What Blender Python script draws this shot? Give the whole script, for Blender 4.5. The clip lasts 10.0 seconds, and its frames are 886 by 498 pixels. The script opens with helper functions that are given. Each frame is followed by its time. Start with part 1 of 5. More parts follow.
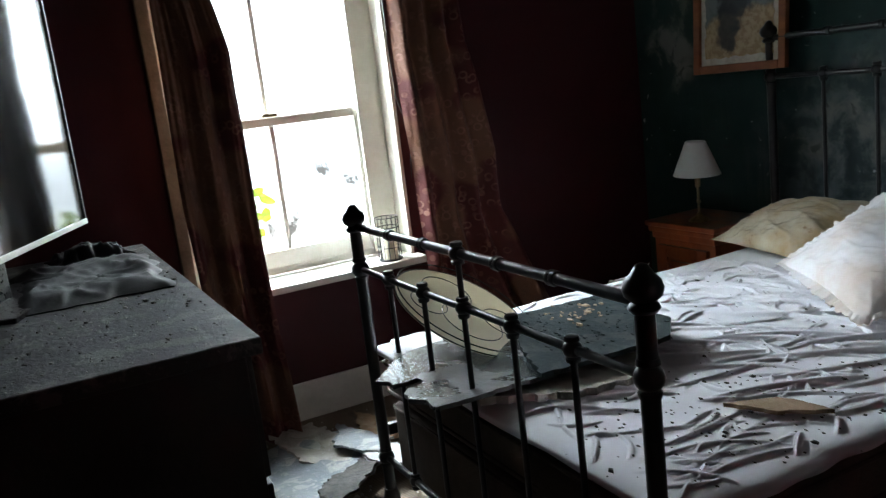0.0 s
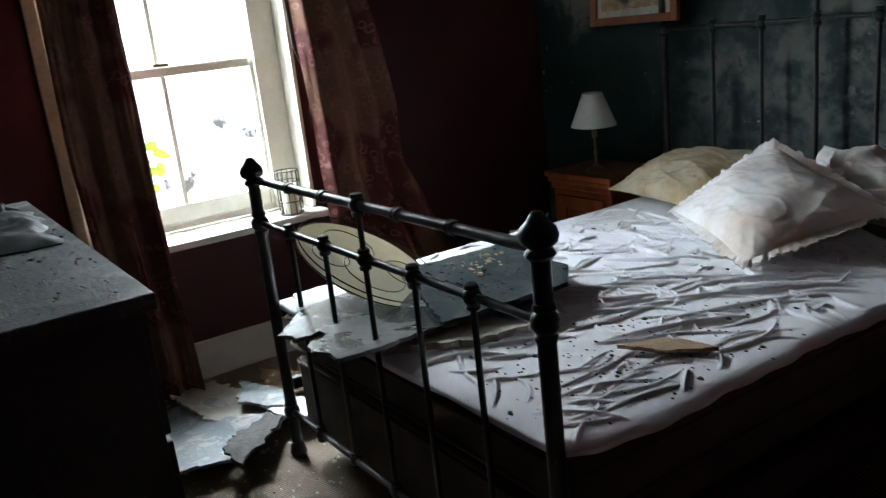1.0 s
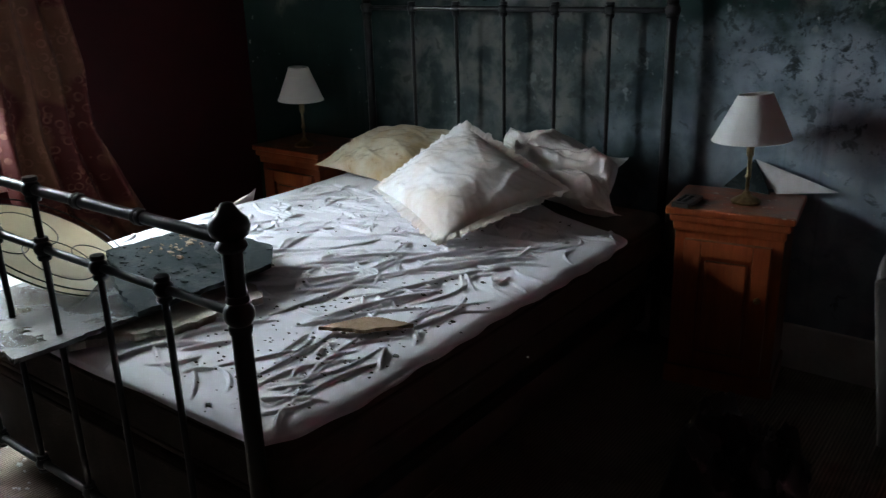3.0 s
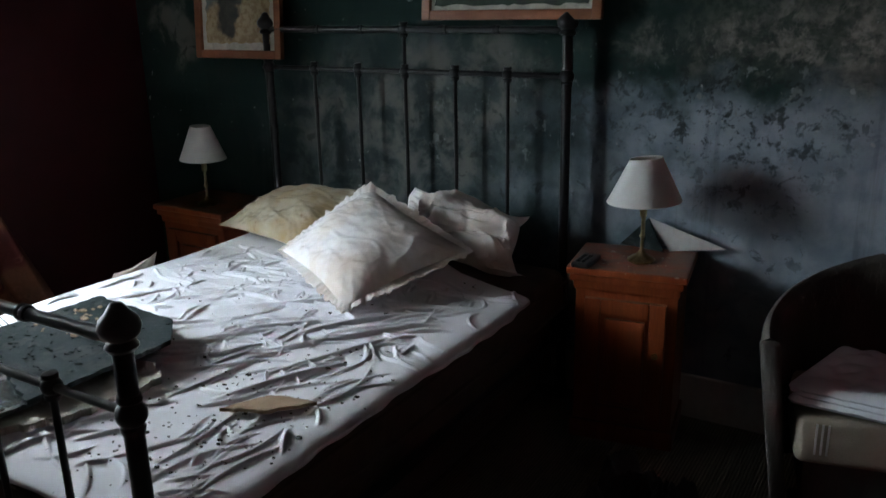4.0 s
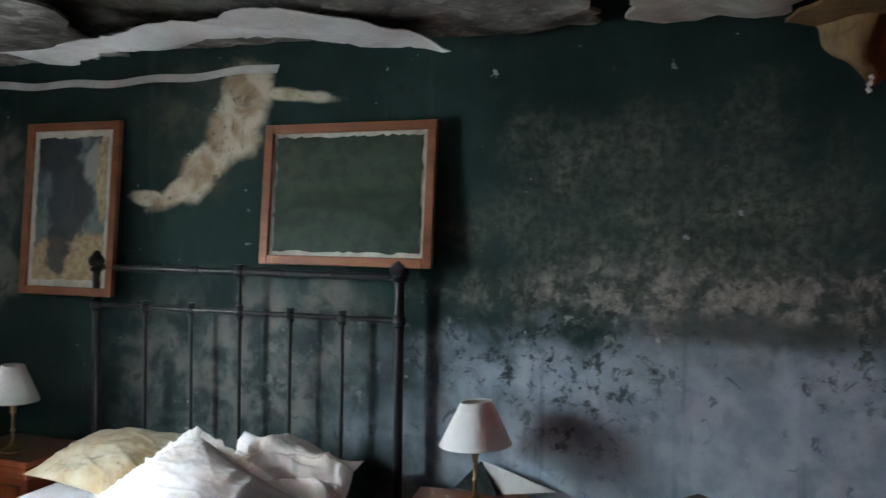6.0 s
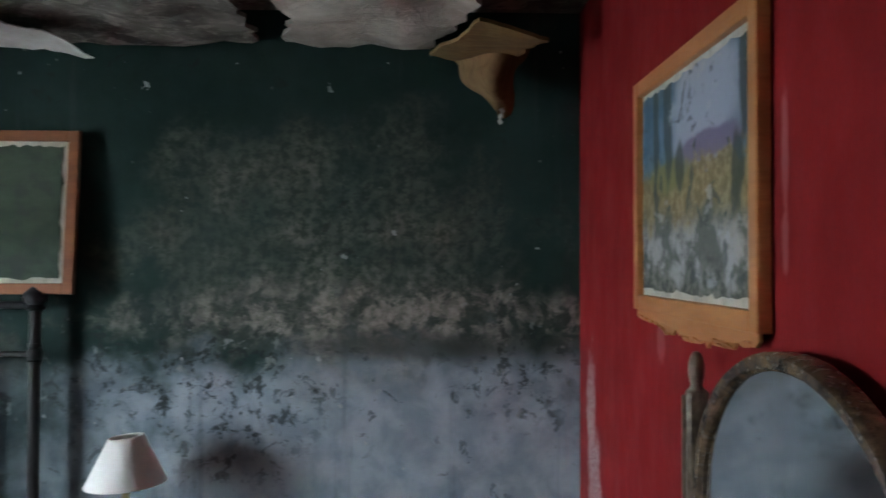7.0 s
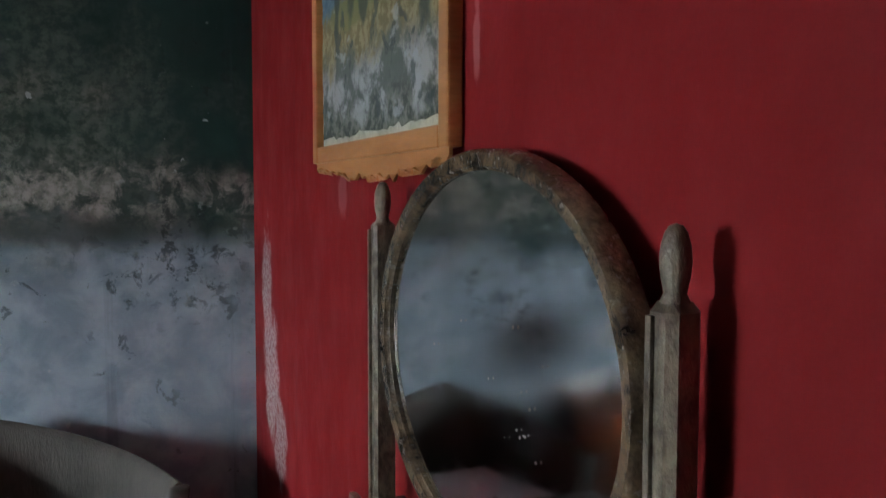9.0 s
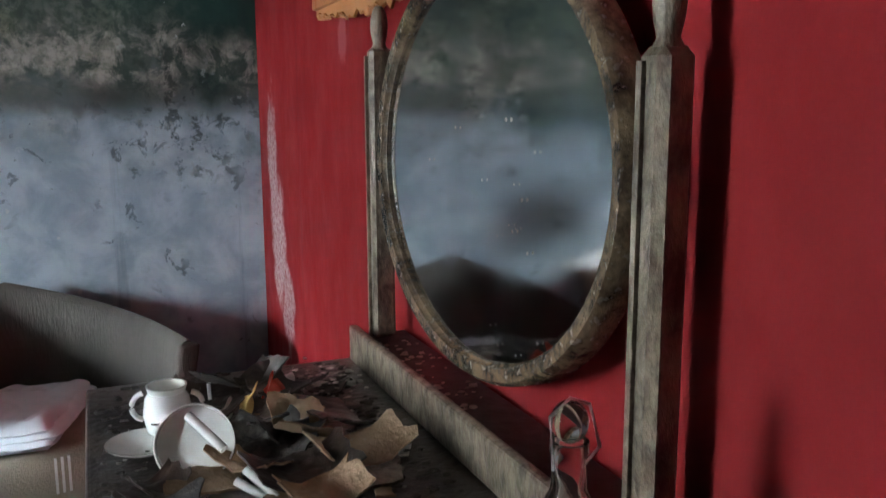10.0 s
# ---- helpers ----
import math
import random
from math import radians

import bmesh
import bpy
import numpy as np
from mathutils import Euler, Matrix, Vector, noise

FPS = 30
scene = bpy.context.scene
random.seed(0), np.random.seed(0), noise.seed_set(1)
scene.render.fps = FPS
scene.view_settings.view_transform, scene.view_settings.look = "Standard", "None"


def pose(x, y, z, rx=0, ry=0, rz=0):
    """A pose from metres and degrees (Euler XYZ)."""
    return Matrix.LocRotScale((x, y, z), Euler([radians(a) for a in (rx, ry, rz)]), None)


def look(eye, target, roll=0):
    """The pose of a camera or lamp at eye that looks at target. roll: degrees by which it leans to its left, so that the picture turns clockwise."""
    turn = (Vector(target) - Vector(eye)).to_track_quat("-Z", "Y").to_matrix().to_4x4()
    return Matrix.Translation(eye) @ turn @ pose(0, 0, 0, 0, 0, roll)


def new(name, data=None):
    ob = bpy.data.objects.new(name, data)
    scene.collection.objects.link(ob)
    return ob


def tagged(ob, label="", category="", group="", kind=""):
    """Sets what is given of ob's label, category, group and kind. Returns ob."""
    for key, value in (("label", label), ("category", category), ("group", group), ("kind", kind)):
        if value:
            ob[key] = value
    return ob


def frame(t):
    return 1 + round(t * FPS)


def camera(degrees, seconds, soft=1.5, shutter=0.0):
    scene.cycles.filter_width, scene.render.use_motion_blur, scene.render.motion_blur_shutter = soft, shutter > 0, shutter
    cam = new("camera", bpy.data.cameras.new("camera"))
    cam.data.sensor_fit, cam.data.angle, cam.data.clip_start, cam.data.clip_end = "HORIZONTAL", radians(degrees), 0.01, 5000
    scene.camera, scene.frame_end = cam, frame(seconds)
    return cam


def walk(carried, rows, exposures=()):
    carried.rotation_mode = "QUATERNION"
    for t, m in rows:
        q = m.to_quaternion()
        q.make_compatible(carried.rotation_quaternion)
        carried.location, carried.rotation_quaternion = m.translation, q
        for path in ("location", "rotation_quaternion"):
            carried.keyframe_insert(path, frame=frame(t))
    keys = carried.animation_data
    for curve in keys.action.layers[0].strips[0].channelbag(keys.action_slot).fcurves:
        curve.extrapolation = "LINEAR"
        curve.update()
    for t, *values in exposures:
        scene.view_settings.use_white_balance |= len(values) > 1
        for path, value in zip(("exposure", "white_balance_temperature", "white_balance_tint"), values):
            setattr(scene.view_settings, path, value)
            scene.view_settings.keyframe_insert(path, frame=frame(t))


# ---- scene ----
cam = camera(56.1, 10.0, soft=1.3, shutter=0.25)
PATH = [
    (0, (1.803, -2.961, 1.386), (0.048, -2.086, 0.995), -6.8),
    (0.5, (1.809, -2.963, 1.38), (0.111, -2.001, 0.941), -6.8),
    (1, (1.813, -2.953, 1.378), (0.189, -1.909, 0.855), -6.4),
    (1.5, (1.814, -2.94, 1.375), (0.311, -1.752, 0.804), -5.1),
    (2, (1.821, -2.932, 1.381), (0.408, -1.652, 0.777), -4.4),
    (2.5, (1.829, -2.915, 1.389), (0.549, -1.512, 0.76), -3.0),
    (3.8, (1.866, -2.889, 1.505), (0.85, -1.282, 0.885), -1.1),
    (4, (1.867, -2.874, 1.525), (0.869, -1.24, 0.945), -1.2),
    (4.5, (1.902, -2.841, 1.546), (0.904, -1.151, 1.16), -0.9),
    (5, (1.889, -2.871, 1.578), (0.95, -1.119, 1.352), -0.3),
    (5.2, (1.896, -2.858, 1.588), (0.954, -1.102, 1.41), -0.4),
    (6.3, (1.917, -2.879, 1.553), (1.404, -0.946, 1.554), 0.9),
    (6.5, (1.939, -2.87, 1.528), (1.578, -0.903, 1.552), 0.7),
    (7, (1.942, -2.845, 1.545), (2.003, -0.846, 1.58), 0.1),
    (7.5, (1.94, -2.79, 1.55), (2.366, -0.836, 1.587), -0.1),
    (8, (1.943, -2.715, 1.504), (2.582, -0.82, 1.517), 0.3),
    (8.5, (1.966, -2.664, 1.435), (2.727, -0.815, 1.404), 0.8),
    (9, (1.963, -2.682, 1.362), (2.779, -0.86, 1.236), 0.1),
    (9.5, (1.979, -2.689, 1.283), (2.775, -0.866, 1.075), -0.2),
    (10, (1.996, -2.684, 1.218), (2.764, -0.867, 0.888), -0.2),
]
EXPOSURES = [(0.0, -0.3), (1.0, -0.25), (2.7, -0.2), (4.0, -0.2), (4.5, 0.0), (5.0, 0.45), (6.3, 1.1), (7.0, 1.15), (7.5, 1.0), (8.5, 1.1), (9.3, 1.25), (10.0, 1.75)]
walk(cam, [(t, look(eye, target, roll)) for t, eye, target, roll in PATH], EXPOSURES)

# ---- world and daylight ----
world = bpy.data.worlds.new("world")
scene.world = world
world.use_nodes = True
wn = world.node_tree.nodes
sky = wn.new("ShaderNodeTexSky")
sky.sky_type, sky.sun_disc = "NISHITA", False
sky.sun_elevation, sky.sun_rotation = radians(40), radians(90)
wn["Background"].inputs["Strength"].default_value = 0.1
world.node_tree.links.new(sky.outputs[0], wn["Background"].inputs[0])
DAY = 110.0          # brightness of the overcast distance beyond the window


# ---- materials ----
class Nodes:
    """A short hand for building one material's node tree."""

    def __init__(self, name):
        self.mat = bpy.data.materials.new(name)
        self.mat.use_nodes = True
        self.t = self.mat.node_tree
        self.b = self.t.nodes["Principled BSDF"]
        self.co = self.t.nodes.new("ShaderNodeTexCoord").outputs["Object"]

    def link(self, a, b):
        self.t.links.new(a, b)

    def noise(self, scale, detail=4.0, rough=0.6, stretch=(1, 1, 1), dist=0.0):
        m = self.t.nodes.new("ShaderNodeMapping")
        m.inputs["Scale"].default_value = stretch
        self.link(self.co, m.inputs[0])
        n = self.t.nodes.new("ShaderNodeTexNoise")
        n.inputs["Scale"].default_value, n.inputs["Detail"].default_value = scale, detail
        n.inputs["Roughness"].default_value, n.inputs["Distortion"].default_value = rough, dist
        self.link(m.outputs[0], n.inputs["Vector"])
        return n.outputs["Fac"]

    def step(self, value, lo, hi, a=0.0, b=1.0):
        r = self.t.nodes.new("ShaderNodeMapRange")
        r.interpolation_type = "SMOOTHSTEP"
        for k, v in zip(("From Min", "From Max", "To Min", "To Max"), (lo, hi, a, b)):
            r.inputs[k].default_value = v
        self.link(value, r.inputs["Value"])
        return r.outputs[0]

    def calc(self, op, a, b=None):
        m = self.t.nodes.new("ShaderNodeMath")
        m.operation = op
        for i, v in enumerate((a, b)):
            if v is None:
                continue
            if isinstance(v, (int, float)):
                m.inputs[i].default_value = v
            else:
                self.link(v, m.inputs[i])
        return m.outputs[0]

    def mix(self, fac, a, b):
        m = self.t.nodes.new("ShaderNodeMix")
        m.data_type = "RGBA"
        for v, k in ((fac, 0), (a, 6), (b, 7)):
            if isinstance(v, tuple):
                m.inputs[k].default_value = (*v, 1)
            elif isinstance(v, (int, float)):
                m.inputs[k].default_value = v
            else:
                self.link(v, m.inputs[k])
        return m.outputs[2]

    def blob(self, centre, radii, turn=0.0, edge=0.35, wobble=0.5, scale=7.0):
        """A ragged patch round a place: 1 inside, 0 outside. Radii along x, y, z; turn about the y axis in degrees."""
        n = self.t.nodes.new("ShaderNodeTexNoise")
        n.inputs["Scale"].default_value, n.inputs["Detail"].default_value = scale, 6.0
        self.link(self.co, n.inputs["Vector"])
        sub = self.t.nodes.new("ShaderNodeVectorMath")
        sub.operation = "SUBTRACT"
        self.link(self.co, sub.inputs[0])
        sub.inputs[1].default_value = centre
        rot = self.t.nodes.new("ShaderNodeVectorRotate")
        rot.rotation_type = "Y_AXIS"
        rot.inputs["Angle"].default_value = radians(turn)
        self.link(sub.outputs[0], rot.inputs["Vector"])
        mul = self.t.nodes.new("ShaderNodeVectorMath")
        mul.operation = "DIVIDE"
        self.link(rot.outputs[0], mul.inputs[0])
        mul.inputs[1].default_value = radii
        ln = self.t.nodes.new("ShaderNodeVectorMath")
        ln.operation = "LENGTH"
        self.link(mul.outputs[0], ln.inputs[0])
        d = self.calc("ADD", ln.outputs["Value"], self.calc("MULTIPLY", self.calc("SUBTRACT", n.outputs["Fac"], 0.5), 2 * wobble))
        return self.step(d, 1 - edge / 2, 1 + edge / 2, 1.0, 0.0)

    def bump(self, height, strength, dist=0.01):
        b = self.t.nodes.new("ShaderNodeBump")
        b.inputs["Strength"].default_value, b.inputs["Distance"].default_value = strength, dist
        self.link(height, b.inputs["Height"])
        self.link(b.outputs[0], self.b.inputs["Normal"])

    def done(self, colour, rough=0.7, metal=0.0, spec=0.5):
        for v, k in ((colour, "Base Color"), (rough, "Roughness"), (metal, "Metallic"), (spec, "Specular IOR Level")):
            if isinstance(v, tuple):
                self.b.inputs[k].default_value = (*v, 1)
            elif isinstance(v, (int, float)):
                self.b.inputs[k].default_value = v
            else:
                self.link(v, self.b.inputs[k])
        return self.mat


def surf(name, c1, c2, scale=6.0, rough=0.7, bump=0.3, fine=60.0, metal=0.0, spec=0.5, stretch=(1, 1, 1), dust=None, dist=0.006):
    n = Nodes(name)
    big, small = n.noise(scale, 5, 0.6, stretch, 0.5), n.noise(fine, 4, 0.6, stretch)
    col = n.mix(n.step(n.calc("ADD", n.calc("MULTIPLY", big, 0.7), n.calc("MULTIPLY", small, 0.3)), 0.35, 0.65), c1, c2)
    if dust:
        geo = n.t.nodes.new("ShaderNodeNewGeometry")
        sep = n.t.nodes.new("ShaderNodeSeparateXYZ")
        n.link(geo.outputs["Normal"], sep.inputs[0])
        col = n.mix(n.calc("MULTIPLY", n.step(sep.outputs[2], 0.5, 0.95), n.step(n.noise(fine * 0.5, 6, 0.7), 0.35, 0.6)), col, dust)
    if bump:
        n.bump(n.calc("ADD", n.calc("MULTIPLY", big, 0.5), small), bump, dist)
    return n.done(col, n.step(small, 0.3, 0.7, rough * 0.88, rough * 1.12) if bump else rough, metal, spec)


def blue_wall_mat():
    n = Nodes("mouldy_blue_paint")
    big, mid, fine = n.noise(1.6, 6, 0.65), n.noise(6.5, 6, 0.6, dist=0.3), n.noise(30, 6, 0.65)
    col = n.mix(n.step(big, 0.3, 0.7), (0.009, 0.023, 0.020), (0.020, 0.043, 0.038))
    # the paler blue-grey bloom over the lower wall
    low = n.blob((1.9, 0, 0.55), (1.4, 1, 0.72), 0, 0.4, 0.7, 4.0)
    col = n.mix(n.calc("MULTIPLY", low, 0.95), col, n.mix(n.step(mid, 0.35, 0.65), (0.205, 0.255, 0.30), (0.32, 0.375, 0.425)))
    # the same bloom far darker, with the shade behind the bed head in its colour
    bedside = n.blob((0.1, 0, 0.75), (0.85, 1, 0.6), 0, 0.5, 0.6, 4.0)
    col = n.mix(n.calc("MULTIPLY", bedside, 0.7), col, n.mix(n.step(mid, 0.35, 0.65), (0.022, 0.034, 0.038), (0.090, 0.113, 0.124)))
    # beige mould field, with a denser band along its foot
    field = n.calc("MULTIPLY", n.blob((1.62, 0, 1.62), (0.56, 1, 0.38), 0, 0.9, 1.0, 4.0), n.step(n.noise(4.5, 3, 0.5), 0.34, 0.62, 0.35, 1.0))
    col = n.mix(n.calc("MULTIPLY", field, n.step(mid, 0.40, 0.60, 0.5, 1.0)), col, n.mix(n.step(fine, 0.38, 0.62), (0.045, 0.058, 0.046), (0.15, 0.158, 0.132)))
    band = n.blob((1.8, 0, 1.37), (0.70, 1, 0.10), 0, 1.2, 1.1, 7.0)
    col = n.mix(n.calc("MULTIPLY", band, n.step(n.noise(12, 6, 0.65, dist=0.4), 0.43, 0.57, 0.15, 1.0)), col, n.mix(n.step(fine, 0.4, 0.6), (0.16, 0.155, 0.135), (0.28, 0.262, 0.235)))
    under = n.blob((2.0, 0, 1.26), (0.45, 1, 0.05), 0, 1.4, 1.2, 8.0)
    col = n.mix(n.calc("MULTIPLY", under, 0.8), col, (0.05, 0.055, 0.05))
    for c, r in (((-1.38, 0, 1.40), (0.16, 1, 0.16)), ((-1.35, 0, 1.85), (0.14, 1, 0.20)), ((0.25, 0, 1.24), (0.30, 1, 0.16)), ((-0.1, 0, 1.0), (0.5, 1, 0.3))):
        col = n.mix(n.calc("MULTIPLY", n.blob(c, r, 0, 0.8, 0.8, 9.0), n.step(mid, 0.42, 0.6, 0.05, 0.75)), col, (0.15, 0.15, 0.132))
    # bare plaster where the paint has come away
    bare = None
    for c, r, a in (((-0.03, 0, 2.10), (0.11, 1, 0.16), 0), ((-0.09, 0, 1.98), (0.15, 1, 0.12), 50), ((-0.21, 0, 1.85), (0.20, 1, 0.085), 42), ((-0.36, 0, 1.735), (0.16, 1, 0.05), 32), ((-0.50, 0, 1.70), (0.13, 1, 0.032), -6), ((0.22, 0, 2.105), (0.16, 1, 0.030), -6)):
        p = n.blob(c, r, a, 0.5, 0.75, 6.0)
        bare = p if bare is None else n.calc("MAXIMUM", bare, p)
    halo = n.blob((-0.26, 0, 2.0), (0.26, 1, 0.24), 0, 0.9, 0.9, 5.0)
    col = n.mix(n.calc("MULTIPLY", halo, n.step(mid, 0.40, 0.62, 0.1, 0.6)), col, (0.085, 0.080, 0.058))
    bare = n.calc("MULTIPLY", bare, n.step(n.noise(26, 5, 0.6), 0.30, 0.42, 0.35, 1.0))
    col = n.mix(bare, col, n.mix(n.step(mid, 0.42, 0.62), (0.52, 0.46, 0.36), (0.30, 0.22, 0.14)))
    # clustered black mould
    specks = n.step(n.noise(15, 6, 0.65, dist=0.5), 0.57, 0.63)
    clusters = n.step(n.noise(3.2, 4, 0.6), 0.46, 0.60)
    col = n.mix(n.calc("MULTIPLY", n.calc("MULTIPLY", specks, clusters), 0.6), col, (0.018, 0.022, 0.022))
    for c, r in (((0.28, 0, 1.05), (0.32, 1, 0.22)), ((1.35, 0, 1.08), (0.28, 1, 0.28)), ((2.3, 0, 1.2), (0.16, 1, 0.2)), ((0.9, 0, 1.2), (0.5, 1, 0.2))):
        col = n.mix(n.calc("MULTIPLY", n.blob(c, r, 0, 0.8, 0.6, 6.0), n.step(n.noise(19, 6, 0.7, dist=0.3), 0.51, 0.62, 0, 0.75)), col, (0.02, 0.026, 0.026))
        col = n.mix(n.calc("MULTIPLY", n.blob(c, r, 0, 0.8, 0.6, 6.0), n.step(n.noise(13, 6, 0.65, (1.3, 1, 1)), 0.58, 0.68, 0, 0.8)), col, (0.20, 0.22, 0.22))
    fleck = n.calc("MULTIPLY", n.step(n.noise(24, 3, 0.5), 0.68, 0.72), n.step(n.noise(2.4, 3, 0.5), 0.46, 0.58))
    col = n.mix(n.calc("MULTIPLY", fleck, 0.7), col, (0.36, 0.38, 0.38))
    drip = n.step(n.noise(11, 5, 0.6, (1, 1, 0.06)), 0.58, 0.68)
    col = n.mix(n.calc("MULTIPLY", drip, 0.3), col, (0.05, 0.06, 0.06))
    n.bump(n.calc("ADD", mid, n.calc("MULTIPLY", fine, 0.5)), 0.35, 0.006)
    return n.done(col, 0.8, 0, 0.12)


def red_wall_mat():
    n = Nodes("red_paint")
    big, mid, fine = n.noise(1.3, 5, 0.6), n.noise(10, 6, 0.65, (1, 1, 0.5)), n.noise(70, 4, 0.6)
    col = n.mix(n.step(big, 0.3, 0.7), (0.145, 0.0085, 0.010), (0.19, 0.011, 0.0135))
    col = n.mix(n.calc("MULTIPLY", n.step(mid, 0.55, 0.72), 0.25), col, (0.18, 0.022, 0.025))
    scrape = None
    for c, r in (((2.5, -0.185, 1.06), (1, 0.060, 0.20)), ((2.5, -0.23, 0.84), (1, 0.085, 0.20)), ((2.5, -0.34, 0.64), (1, 0.07, 0.12))):
        p = n.blob(c, r, 0, 0.5, 0.7, 14.0)
        scrape = p if scrape is None else n.calc("MAXIMUM", scrape, p)
    col = n.mix(n.calc("MULTIPLY", scrape, n.step(fine, 0.35, 0.6, 0.35, 1.0)), col, (0.34, 0.25, 0.25))
    for c, r in (((2.5, -0.95, 1.37), (1, 0.03, 0.05)), ((2.5, -1.60, 1.72), (1, 0.012, 0.09)), ((2.5, -1.60, 1.58), (1, 0.012, 0.05))):
        col = n.mix(n.calc("MULTIPLY", n.blob(c, r, 0, 0.5, 0.6, 22.0), 0.45), col, (0.36, 0.16, 0.16))
    drip = n.step(n.noise(9, 5, 0.6, (1, 1, 0.05)), 0.6, 0.7)
    col = n.mix(n.calc("MULTIPLY", drip, 0.35), col, (0.13, 0.012, 0.015))
    n.bump(n.calc("ADD", mid, n.calc("MULTIPLY", fine, 0.6)), 0.18, 0.004)
    return n.done(col, n.step(mid, 0.3, 0.7, 0.6, 0.78), 0, 0.1)


def carpet_mat():
    n = Nodes("ribbed_carpet")
    w = n.t.nodes.new("ShaderNodeTexWave")
    w.bands_direction = "X"
    w.inputs["Scale"].default_value, w.inputs["Distortion"].default_value, w.inputs["Detail Scale"].default_value = 28, 1.2, 8
    n.link(n.co, w.inputs["Vector"])
    big, fine = n.noise(2.5, 6, 0.65), n.noise(160, 3, 0.6)
    col = n.mix(n.step(w.outputs["Fac"], 0.2, 0.8), (0.15, 0.118, 0.09), (0.26, 0.21, 0.165))
    col = n.mix(n.calc("MULTIPLY", n.step(big, 0.5, 0.68), 0.7), col, (0.07, 0.055, 0.042))
    n.bump(n.calc("ADD", w.outputs["Fac"], n.calc("MULTIPLY", fine, 0.7)), 0.7, 0.006)
    return n.done(col, 0.95, 0, 0.1)


def sheet_mat(name, base, blotch, stain, amount=0.5, patch=2.2):
    n = Nodes(name)
    big, mid, fine = n.noise(patch, 5, 0.6), n.noise(patch * 2 + 2.6, 6, 0.65), n.noise(420, 2, 0.5)
    col = n.mix(n.step(big, 0.35, 0.7), base, blotch)
    col = n.mix(n.calc("MULTIPLY", n.step(mid, 0.60, 0.74), amount), col, stain)
    n.bump(n.calc("ADD", n.calc("MULTIPLY", mid, 0.6), n.calc("MULTIPLY", fine, 0.15)), 0.25, 0.012)
    return n.done(col, 0.85, 0, 0.2)


def curtain_mat():
    n = Nodes("damask_curtain")
    v = n.t.nodes.new("ShaderNodeTexVoronoi")
    v.inputs["Scale"].default_value = 30
    m = n.t.nodes.new("ShaderNodeMapping")
    m.inputs["Scale"].default_value = (0.4, 1, 0.8)
    n.link(n.co, m.inputs[0])
    n.link(m.outputs[0], v.inputs["Vector"])
    patch = n.step(n.noise(4.2, 1, 0.4, (0.3, 1, 0.8)), 0.44, 0.50)
    ring = n.step(n.calc("ABSOLUTE", n.calc("SUBTRACT", v.outputs["Distance"], 0.36)), 0.06, 0.11, 1.0, 0.0)
    col = n.mix(patch, (0.080, 0.016, 0.015), (0.150, 0.066, 0.040))
    col = n.mix(n.calc("MULTIPLY", n.calc("MULTIPLY", ring, n.step(n.noise(9, 3, 0.6), 0.4, 0.6)), 0.5), col, (0.27, 0.135, 0.10))
    col = n.mix(n.step(n.noise(2.2, 5, 0.7), 0.5, 0.7, 0, 0.5), col, (0.03, 0.012, 0.011))
    n.bump(n.calc("ADD", n.noise(220, 3, 0.6), ring), 0.3, 0.004)
    return n.done(col, 0.8, 0, 0.25)


def board_mat(name, c1, c2, rough, flake, spec=0.5, relief=0.6):
    n = Nodes(name)
    big, mid, fine = n.noise(5, 6, 0.65), n.noise(60, 5, 0.6), n.noise(200, 3, 0.6)
    col = n.mix(n.step(big, 0.35, 0.68), c1, c2)
    col = n.mix(n.calc("MULTIPLY", n.step(mid, 0.60, 0.66), flake), col, (0.5, 0.48, 0.44))
    peel = n.calc("MULTIPLY", n.step(n.noise(13, 5, 0.6, dist=0.5), 0.54, 0.60), flake)
    col = n.mix(n.calc("MULTIPLY", peel, 0.9), col, (0.55, 0.52, 0.46))
    n.bump(n.calc("ADD", mid, n.calc("ADD", n.calc("MULTIPLY", fine, 0.4), peel)), relief, 0.006)
    return n.done(col, n.step(big, 0.35, 0.65, rough, rough + 0.25), 0, spec)


def painting_mat(name, stops, scale=3.2):
    n = Nodes(name)
    ramp = n.t.nodes.new("ShaderNodeValToRGB")
    sep = n.t.nodes.new("ShaderNodeSeparateXYZ")
    n.link(n.co, sep.inputs[0])
    nz = n.noise(scale, 5, 0.6, (1, 1, 1.4), 0.25)
    e = ramp.color_ramp.elements
    while len(e) < len(stops):
        e.new(0.5)
    for el, (p, c) in zip(e, stops):
        el.position, el.color = p, (*c, 1)
    n.link(n.calc("ADD", n.calc("MULTIPLY", nz, 0.62), n.calc("MULTIPLY", sep.outputs[2], 1.15)), ramp.inputs[0])
    col = n.mix(n.step(n.noise(scale * 2.6, 4, 0.6, dist=0.2), 0.50, 0.60, 0, 0.5), ramp.outputs[0], (0.03, 0.036, 0.034))
    n.bump(n.noise(90, 3), 0.15, 0.003)
    return n.done(col, 0.6, 0, 0.15)


def mirror_mat():
    n = Nodes("mirror_glass")
    n.bump(n.noise(2.0, 2), 0.015, 0.01)
    foxing = n.step(n.noise(14, 6, 0.7), 0.60, 0.75, 0.0, 0.5)
    return n.done(n.mix(foxing, (0.78, 0.80, 0.80), (0.35, 0.35, 0.34)), n.step(n.noise(5, 5, 0.7), 0.3, 0.75, 0.02, 0.14), 1.0)


def glass_mat(name, tint=(1, 1, 1), rough=0.0):
    n = Nodes(name)
    n.b.inputs["Transmission Weight"].default_value = 1.0
    n.b.inputs["IOR"].default_value = 1.45
    return n.done(tint, rough)


